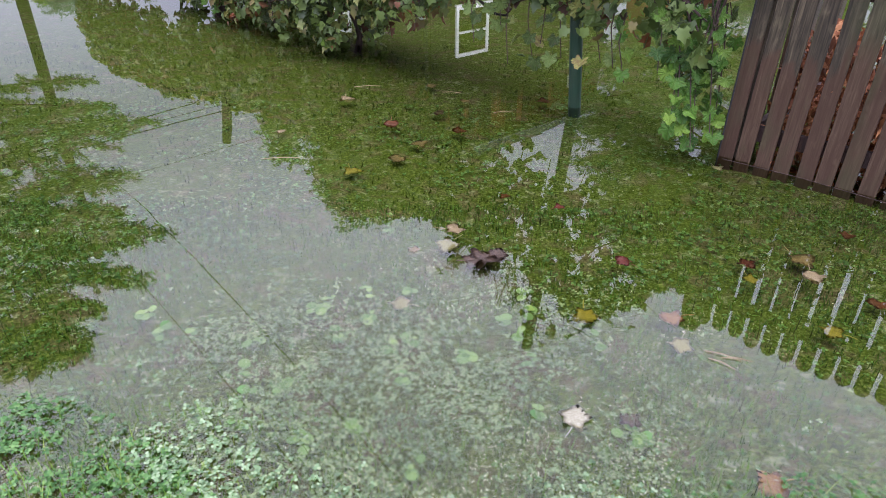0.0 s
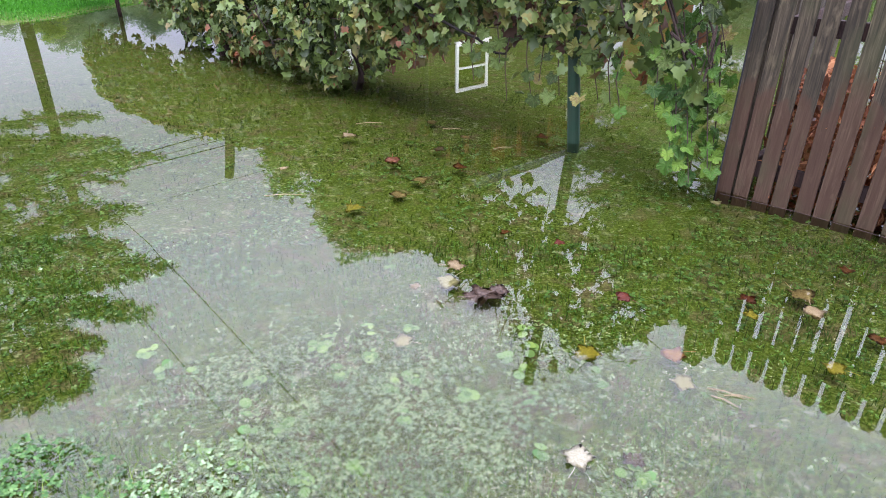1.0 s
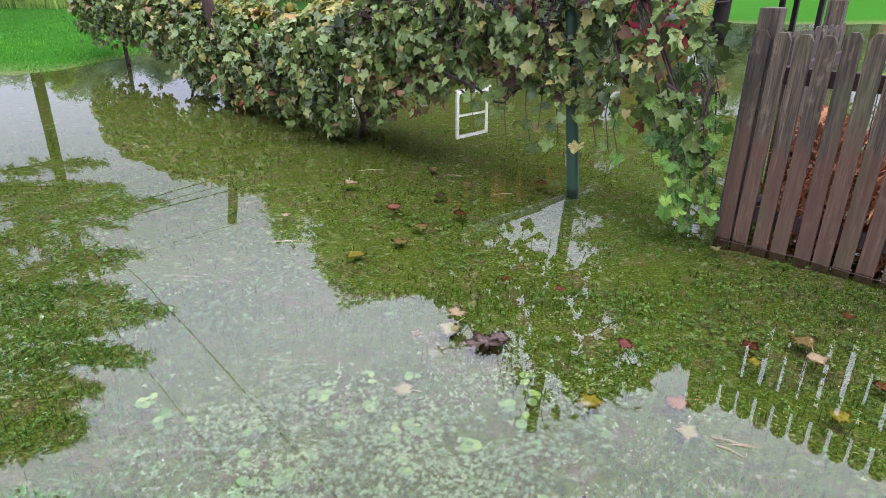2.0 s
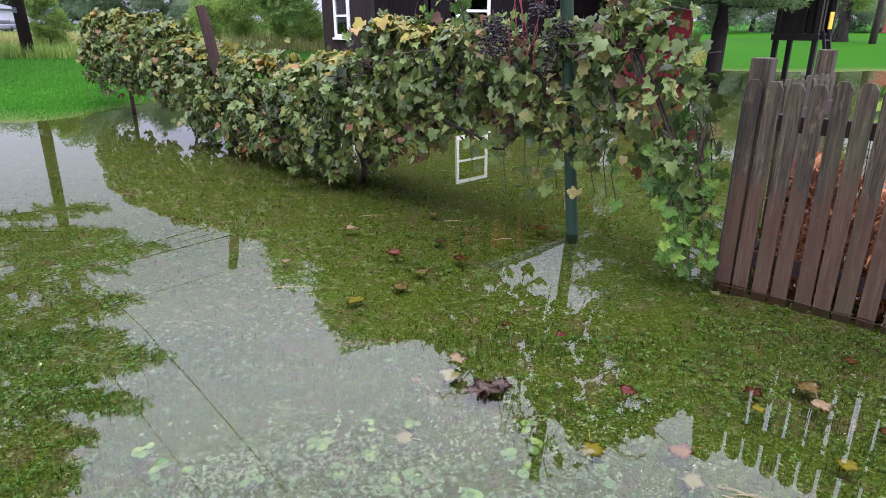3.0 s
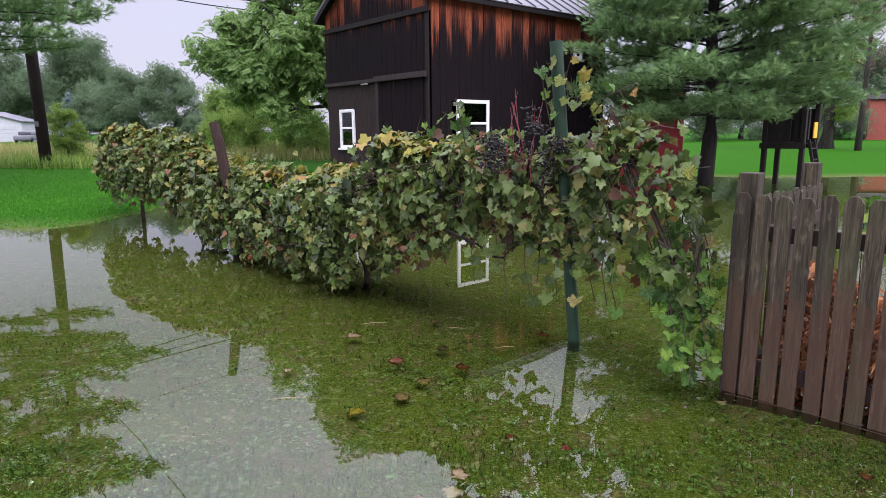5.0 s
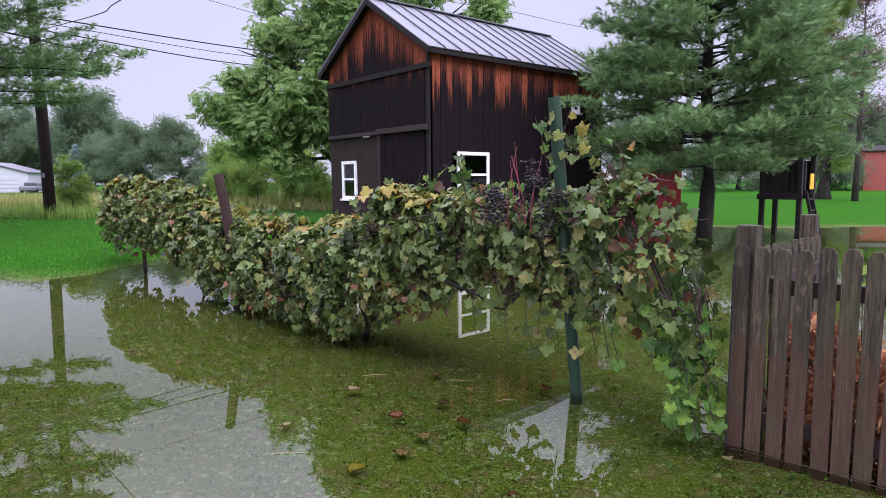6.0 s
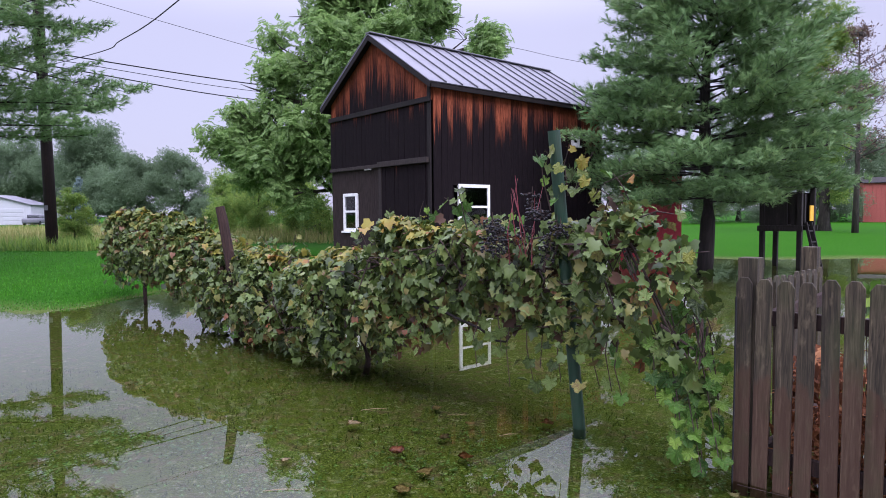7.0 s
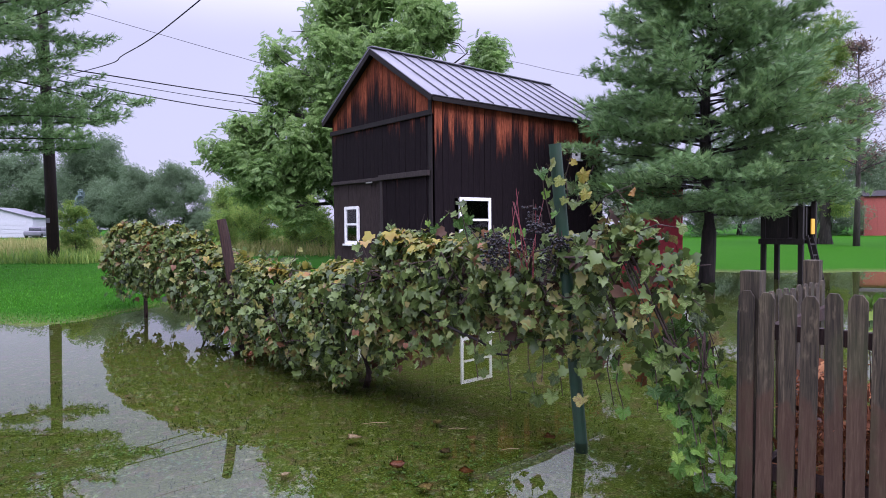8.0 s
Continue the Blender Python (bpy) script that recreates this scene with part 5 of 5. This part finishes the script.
def shed(at, turn, w, d, h, label, material, roof_mat, plank=0.16):
    s = thing("shed", label, "shed", at=at)
    s.rotation_euler = (0, 0, radians(turn))
    bm = bmesh.new()
    box(bm, Matrix.Translation((0, 0, h / 2)), (w - 0.05, d - 0.05, h))
    part("wall", bm, material, s)
    n = int(w / plank)
    me = mesh_of(cuboid((w / n - 0.008, 0.022, h), Matrix.Translation((0, 0, h / 2)), 0.003), "plank", material)
    for i in range(n):
        ob = new("plank", me)
        ob.parent = s
        ob.location = (-w / 2 + w * (i + 0.5) / n, -d / 2 - 0.012, 0)
    bm = bmesh.new()
    for sgn in (-1, 1):
        sl = math.atan2(0.5, d / 2)
        ln = d / 2 / math.cos(sl) + 0.2
        box(bm, Matrix.Translation((0, sgn * (d / 4 + 0.08), h + 0.22)) @ Euler((-sgn * sl, 0, 0)).to_matrix().to_4x4(), (w + 0.2, ln, 0.05), 0.01)
    part("roof", bm, roof_mat, s)


shed((6.35, 19.6, -0.1), -14, 1.75, 1.6, 2.75, "narrow red painted board shed beside a pine", RED_PAINT, BARN_TRIM)
shed((37.5, 52.0, 0.5), -25, 6.0, 5.0, 3.2, "red building at the far side of a lawn", BRICK_RED, BARN_TRIM, 0.3)


def garage(at, turn):
    g = thing("garage", "white two-door garage beyond a field", "garage", at=at)
    g.rotation_euler = (0, 0, radians(turn))
    w, d, h = 8.4, 6.0, 2.5
    bm = bmesh.new()
    pts = [(-w / 2, 0), (w / 2, 0), (w / 2, h), (0, h + 1.2), (-w / 2, h)]
    f = bm.faces.new([bm.verts.new((x, -d / 2, z)) for x, z in pts])
    r = bmesh.ops.extrude_face_region(bm, geom=[f])
    bmesh.ops.translate(bm, verts=[v for v in r["geom"] if isinstance(v, bmesh.types.BMVert)], vec=(0, d, 0))
    bmesh.ops.recalc_face_normals(bm, faces=bm.faces)
    part("wall", bm, GARAGE_SIDING, g)
    for sgn in (-1, 1):
        a = math.atan2(1.2, w / 2)
        part("roof", cuboid((w / 2 / math.cos(a) + 0.3, d + 0.5, 0.1), Matrix.Translation((sgn * (w / 4 + 0.1), 0, h + 0.66)) @ Euler((0, sgn * a, 0)).to_matrix().to_4x4(), 0.02), ROOF_METAL, g)
        door = part("garage_door", cuboid((2.9, 0.06, 2.1), Matrix.Translation((sgn * 2.0, -d / 2 - 0.03, 1.06)), 0.02), GARAGE_SIDING, g)
        for k in range(4):
            part("door_panel", cuboid((2.7, 0.03, 0.42), Matrix.Translation((sgn * 2.0, -d / 2 - 0.07, 0.32 + 0.5 * k)), 0.02), GARAGE_SIDING, door)


garage((-55.5, 80.0, 0.55), 12)


def parked_car(at, turn):
    c = thing("car", "silver car parked beside a white garage", "car", at=at)
    c.rotation_euler = (0, 0, radians(turn))
    bm = bmesh.new()
    box(bm, Matrix.Translation((0, 0, 0.62)), (1.75, 4.3, 0.62), 0.16)
    box(bm, Matrix.Translation((0, 0.2, 1.12)), (1.5, 2.2, 0.55), 0.2)
    part("body", bm, ROOF_METAL, c, smooth=True)
    part("windscreen", cuboid((1.3, 0.05, 0.36), Matrix.Translation((0, -0.92, 1.15)) @ pose(0, 0, 0, -12), 0.02), PANE, c)
    for x in (-0.8, 0.8):
        for y in (-1.35, 1.35):
            bm = bmesh.new()
            bmesh.ops.create_cone(bm, cap_ends=True, segments=18, radius1=0.32, radius2=0.32, depth=0.2, matrix=Matrix.Translation((x, y, 0.32)) @ pose(0, 0, 0, 0, 90))
            part("wheel", bm, WIRE, c)


parked_car((-50.2, 78.0, 0.5), 14)


# ---- turf, clover, field grass and fallen leaves ----
def blades(name, n, xs, ys, h0, h1, width, material, label, category, seed, bend=0.4, accept=None):
    rng = np.random.default_rng(seed)
    x, y = rng.uniform(*xs, n), rng.uniform(*ys, n)
    if accept:
        k = rng.random(n) < accept(x, y)
        x, y = x[k], y[k]
    n = len(x)
    z = ground_height(x, y)
    a = rng.random(n) * math.tau
    lean = rng.normal(size=n) * bend
    yv = np.stack([np.sin(lean) * np.cos(a), np.sin(lean) * np.sin(a), np.cos(lean)], 1)
    xv = np.stack([-np.sin(a), np.cos(a), 0 * a], 1)
    rot = np.stack([xv, yv, np.cross(xv, yv)], 2)
    h = rng.uniform(h0, h1, n)
    v = [(-0.5, 0, 0), (0.5, 0, 0), (0.35, 0.55, 0.12), (0, 1, 0.4), (-0.35, 0.55, 0.12)]
    ob = scatter(name, v, [(0, 1, 2, 4), (4, 2, 3)], np.stack([x, y, z - 0.004], 1), rot, np.stack([0 * h + width, h, h], 1), material)
    return tagged(ob, label, category, kind="stuff")


def blotch(x, y, f, p):
    """Uneven patches, 0 to 1, about one over f metres across."""
    k = np.sin(f * (x + 0.6 * np.sin(1.7 * f * y + p)) + p) + np.sin(f * (0.8 * y - 0.7 * x) * 1.31 + 2 * p) + np.sin(f * 2.3 * (y + 0.4 * np.sin(f * x)) + 3 * p)
    return np.clip(0.5 + 0.33 * k, 0, 1)


def patchy(x, y):
    k = 0.5 + 0.5 * np.sin(x * 3.1 + np.sin(y * 2.3) * 1.5) * np.cos(y * 3.7 + x)
    return np.clip(0.35 + 0.75 * k, 0, 1)


blades("turf", 60000, (-2.6, 2.6), (0.75, 3.0), 0.012, 0.036, 0.0045, TURF, "short green grass blades under shallow water", "grass", 71, 0.7, patchy)
blades("turf", 30000, (-4.5, 4.0), (2.6, 6.5), 0.012, 0.03, 0.009, FLOOD_TURF, "short green grass blades under shallow water", "grass", 72, 0.7, patchy)
blades("grass_tips", 2000, (-1.7, 1.5), (1.1, 2.9), 0.055, 0.082, 0.003, DARK_BLADE, "thin dark grass tips poking out of the water", "grass", 75, 0.25, patchy)
blades("grass_tufts", 9000, (-2.2, 1.6), (0.72, 1.5), 0.04, 0.085, 0.0042, BRIGHT_BLADE, "bright wet grass blades at the water's edge", "grass", 76, 0.5,
       lambda x, y: patchy(x * 2.3, y * 2.1 + 3) * np.clip(1.2 - 0.9 * (y - 0.75) - 0.3 * np.abs(x + 0.9), 0, 1))
blades("field_grass", 36000, (-40, -4), (24, 50), 0.25, 0.65, 0.04, STRAW, "tall tan and green field grass", "grass", 73, 0.25, lambda x, y: np.clip(1.15 - (y - 24) / 40, 0.2, 1) * (x < -0.17 * y))
blades("lawn_grass", 42000, (-15, -5.3), (10.3, 20.5), 0.02, 0.05, 0.014, LAWN_BLADE, "short bright green mown grass", "grass", 77, 0.4, lambda x, y: np.clip(1.3 - (y - 10) * 0.07, 0.2, 1) * (ground_height(x, y) > -0.015))
blades("field_grass", 1500, (-14.6, -11.5), (20.3, 22.0), 0.2, 0.55, 0.03, LIGHT_LEAF, "weeds round the foot of a pole", "weeds", 74, 0.35)

# clover: three rounded leaflets on each stalk
cv, cf = [], []
for j in range(3):
    a = math.tau * j / 3
    k = len(cv)
    for px, py, pz in ((0, 0, 0), (0.42, 0.35, 0.08), (0.36, 0.85, 0.06), (0, 0.95, 0.0), (-0.36, 0.85, 0.06), (-0.42, 0.35, 0.08)):
        cv.append((px * math.cos(a) + py * math.sin(a), -px * math.sin(a) + py * math.cos(a), pz))
    cf.append((k, k + 1, k + 2, k + 3, k + 4, k + 5))


def clover(n, xs, ys, seed, lift, accept, s0=0.008, s1=0.017, material=None, label="small clover leaves in wet turf"):
    rng = np.random.default_rng(seed)
    x, y = rng.uniform(*xs, n), rng.uniform(*ys, n)
    k = rng.random(n) < accept(x, y)
    x, y = x[k], y[k]
    z = ground_height(x, y) + rng.uniform(*lift, len(x))
    ob = scatter("clover", cv, cf, np.stack([x, y, z], 1), turns(len(x), rng, np.tile((0, 0, 2.2), (len(x), 1)), 0.6), rng.uniform(s0, s1, len(x)), material or CLOVER)
    tagged(ob, label, "clover", kind="stuff")


def clover_patches(x, y):
    return np.clip(blotch(x, y, 3.1, 0.7) * 0.9 + blotch(x, y, 11.0, 2.0) - 0.45, 0.04, 1) * np.clip(1.25 - 0.3 * (x + 1.2) - 0.25 * (y - 0.8), 0.35, 1)


clover(60000, (-2.4, 2.0), (0.75, 2.6), 81, (0.012, 0.050), lambda x, y: clover_patches(x, y) * (ground_height(x, y) > -0.036), 0.006, 0.0125)
clover(80000, (-2.4, 2.0), (0.75, 3.0), 84, (0.020, 0.052), lambda x, y: clover_patches(x, y) * (ground_height(x, y) <= -0.030) * np.clip(1.25 * np.exp(-(((x + 0.05) / 0.8) ** 4 + ((y - 1.25) / 0.85) ** 4)), 0.03, 1), 0.006, 0.0125, SILTED, "pale silted clover leaves under shallow water")
clover(26000, (-2.6, 2.4), (0.9, 3.0), 86, (0.008, 0.035), lambda x, y: clover_patches(x * 1.3 + 1, y) * np.clip(np.abs(x + 0.05) - 0.5, 0.05, 1), 0.006, 0.013)
clover(9000, (-3.0, 3.2), (2.2, 4.6), 82, (0.01, 0.04), lambda x, y: patchy(x * 1.3, y * 1.7 + 1) ** 3)

# rosettes of broad pale weed leaves under the water
rng = np.random.default_rng(95)
wp, wf = [], []
for cx, cy in zip(rng.uniform(-1.15, 0.75, 40), rng.uniform(1.0, 2.2, 40)):
    m = rng.integers(4, 8)
    a = rng.random(m) * math.tau
    h = float(ground_height(np.array(cx), np.array(cy)))
    r = rng.uniform(0.006, 0.03, m)
    wp += list(np.stack([cx + np.cos(a) * r, cy + np.sin(a) * r, np.minimum(h + rng.uniform(0.030, 0.048, m), -0.003)], 1))
wp = np.array(wp)
RV = [(0, 0, 0), (0.36, 0.15, 0.05), (0.48, 0.5, 0.04), (0.34, 0.85, 0.02), (0, 1.0, -0.03), (-0.34, 0.85, 0.02), (-0.48, 0.5, 0.04), (-0.36, 0.15, 0.05)]
broad = scatter("broad_weeds", RV, [(0, 1, 2, 3, 4), (0, 4, 5, 6, 7)], wp, turns(len(wp), rng, np.tile((0, 0, 3.0), (len(wp), 1)), 0.5), rng.uniform(0.018, 0.045, len(wp)), BROAD_WEED)
tagged(broad, "broad pale green weed leaves under shallow water", "weeds", kind="stuff")

# pale scraps of leaf and seed lying in the drowned turf
rng = np.random.default_rng(91)
n = 70000
x, y = rng.uniform(-2.2, 2.3, n), 0.8 + 2.4 * rng.random(n) ** 1.3
k = rng.random(n) < np.clip((blotch(x, y, 4.0, 1.9) * blotch(x, y, 17.0, 0.3)) ** 1.3 * 1.6 * np.clip(1.2 * np.exp(-(((x - 0.1) / 0.95) ** 4 + ((y - 1.3) / 1.0) ** 4)), 0.06, 1), 0, 1)
x, y = x[k], y[k]
scraps = scatter("leaf_scraps", LEAFLET_V, LEAFLET_F, np.stack([x, y, np.minimum(ground_height(x, y) + rng.uniform(0.02, 0.05, len(x)), -0.002)], 1),
                 turns(len(x), rng, np.tile((0, 0, 2.5), (len(x), 1)), 0.6), rng.uniform(0.004, 0.013, len(x)), SCRAP)
tagged(scraps, "pale scraps of leaf lying in wet turf", "leaf litter", kind="stuff")

LEAF_COLOURS = {
    "brown": ((0.16, 0.05, 0.02), (0.30, 0.11, 0.04)), "yellow": ((0.42, 0.38, 0.04), (0.60, 0.52, 0.08)), "tan": ((0.32, 0.22, 0.10), (0.50, 0.40, 0.22)),
    "grey-brown": ((0.09, 0.06, 0.045), (0.22, 0.15, 0.11)), "pale": ((0.50, 0.47, 0.32), (0.72, 0.68, 0.52)), "red": ((0.13, 0.022, 0.012), (0.22, 0.05, 0.022)), "pink": ((0.45, 0.16, 0.14), (0.62, 0.40, 0.14))}
LEAF_MATS = {}
for key, (c0, c1) in LEAF_COLOURS.items():
    lm = Mat(key.replace("-", "_") + "_fallen_leaf", 0.45)
    nz = lm.noise(18, 4.0)
    lm.color(lm.ramp(nz, (0.3, tuple(v * 0.6 for v in c0)), (0.7, tuple(v * 0.75 for v in c1)))).bump(nz, 0.3, 0.003)
    lm.thin(0.2)
    LEAF_MATS[key] = lm.m


def fallen_leaf(x, y, size, colour, turn, seed, curl=1.0):
    """A lobed leaf lying on or just under the water."""
    rng = random.Random(seed)
    bm = bmesh.new()
    n = 30
    c = bm.verts.new((0, 0, 0.004))
    inner, outer = [], []
    for i in range(n):
        a = math.tau * i / n
        r = 0.42 + 0.075 * math.cos(5 * a) + 0.045 * math.cos(15 * a + 1) + rng.uniform(-0.03, 0.03) + 0.08 * math.cos(a)
        z = (0.06 * math.sin(2 * a + seed) + 0.04 * math.sin(3 * a + 2 * seed)) * curl
        outer.append(bm.verts.new((math.cos(a) * r, math.sin(a) * r, z)))
        inner.append(bm.verts.new((math.cos(a) * r * 0.5, math.sin(a) * r * 0.5, z * 0.2 + 0.01)))
    for i in range(n):
        j = (i + 1) % n
        bm.faces.new((c, inner[i], inner[j]))
        bm.faces.new((inner[i], outer[i], outer[j], inner[j]))
    bmesh.ops.solidify(bm, geom=list(bm.faces), thickness=0.008)
    tube(bm, [(-0.35, 0, 0.01), (-0.6, 0.04, 0.02), (-0.8, 0.1, 0.03)], [0.014, 0.012, 0.012], 5)
    ob = part("fallen_leaf", bm, LEAF_MATS[colour], smooth=True)
    ob.matrix_world = Matrix.Translation((x, y, 0.003 if seed % 4 == 0 or seed >= 60 else -0.012)) @ pose(0, 0, 0, 0, 0, turn) @ Matrix.Diagonal((size, size, size, 1))
    tagged(ob, colour + " fallen leaf lying on the flood water", "fallen leaf", "fallen leaves")


FALLEN = [(-0.296, 4.069, 0.13, "brown"), (-0.473, 3.312, 0.12, "yellow"), (-0.221, 3.497, 0.11, "tan"), (-0.116, 3.725, 0.11, "tan"), (0.079, 2.611, 0.10, "tan"), (0.057, 2.501, 0.12, "pale"),
          (-0.133, 2.043, 0.09, "pale"), (0.567, 1.973, 0.11, "yellow"), (0.80, 2.333, 0.08, "red"), (1.289, 2.225, 0.07, "yellow"), (1.326, 2.339, 0.08, "red"),
          (1.572, 2.384, 0.12, "tan"), (1.549, 2.232, 0.10, "tan"), (1.445, 1.874, 0.09, "yellow"), (0.888, 1.961, 0.10, "pink"), (0.865, 1.802, 0.09, "pale"), (0.421, 1.431, 0.10, "pale"),
          (0.931, 1.205, 0.10, "pink"), (1.588, 3.383, 0.07, "pale"), (0.149, 3.961, 0.11, "brown"), (-0.666, 4.597, 0.12, "tan"), (0.003, 4.332, 0.10, "grey-brown"), (0.766, 4.611, 0.11, "brown"),
          (0.595, 1.432, 0.07, "grey-brown"), (0.603, 2.844, 0.06, "red"), (-0.05, 5.0, 0.10, "tan"), (0.35, 3.0, 0.06, "brown"), (1.72, 2.05, 0.08, "brown"), (-1.0, 3.9, 0.07, "tan"),
          (-0.1, 2.45, 0.06, "tan"), (1.9, 2.6, 0.07, "brown"), (0.2, 4.6, 0.08, "tan")]
fr = random.Random(6)
for i, (x, y, size, colour) in enumerate(FALLEN):
    fallen_leaf(x, y, size * 1.05, colour, fr.uniform(0, 360), i)
# the larger sodden clump
for i, (dx, dy, sz, tn) in enumerate(((0, 0, 0.16, 20), (0.05, 0.02, 0.11, 140), (-0.05, -0.01, 0.10, 250))):
    fallen_leaf(0.211 + dx, 2.358 + dy, sz, "grey-brown", tn, 60 + i, 2.2)
# twigs and straw adrift
for x, y, ln, a in ((-0.55, 4.9, 0.2, 10), (-0.9, 3.45, 0.22, 5), (0.1, 4.75, 0.14, -8), (0.98, 1.72, 0.12, -28), (1.02, 1.70, 0.10, -12), (0.96, 1.68, 0.09, -40), (0.45, 4.3, 0.14, 14)):
    bm = bmesh.new()
    d = Vector((math.cos(radians(a)), math.sin(radians(a)), 0)) * ln / 2
    tube(bm, [Vector((x, y, 0.003)) - d, Vector((x, y + 0.008, 0.006)), Vector((x, y, 0.003)) + d], [0.0015, 0.0022, 0.0012], 5)
    tagged(part("twig", bm, LEAF_MATS["tan"]), "pale twig adrift on the flood water", "twig", "drifting twigs")
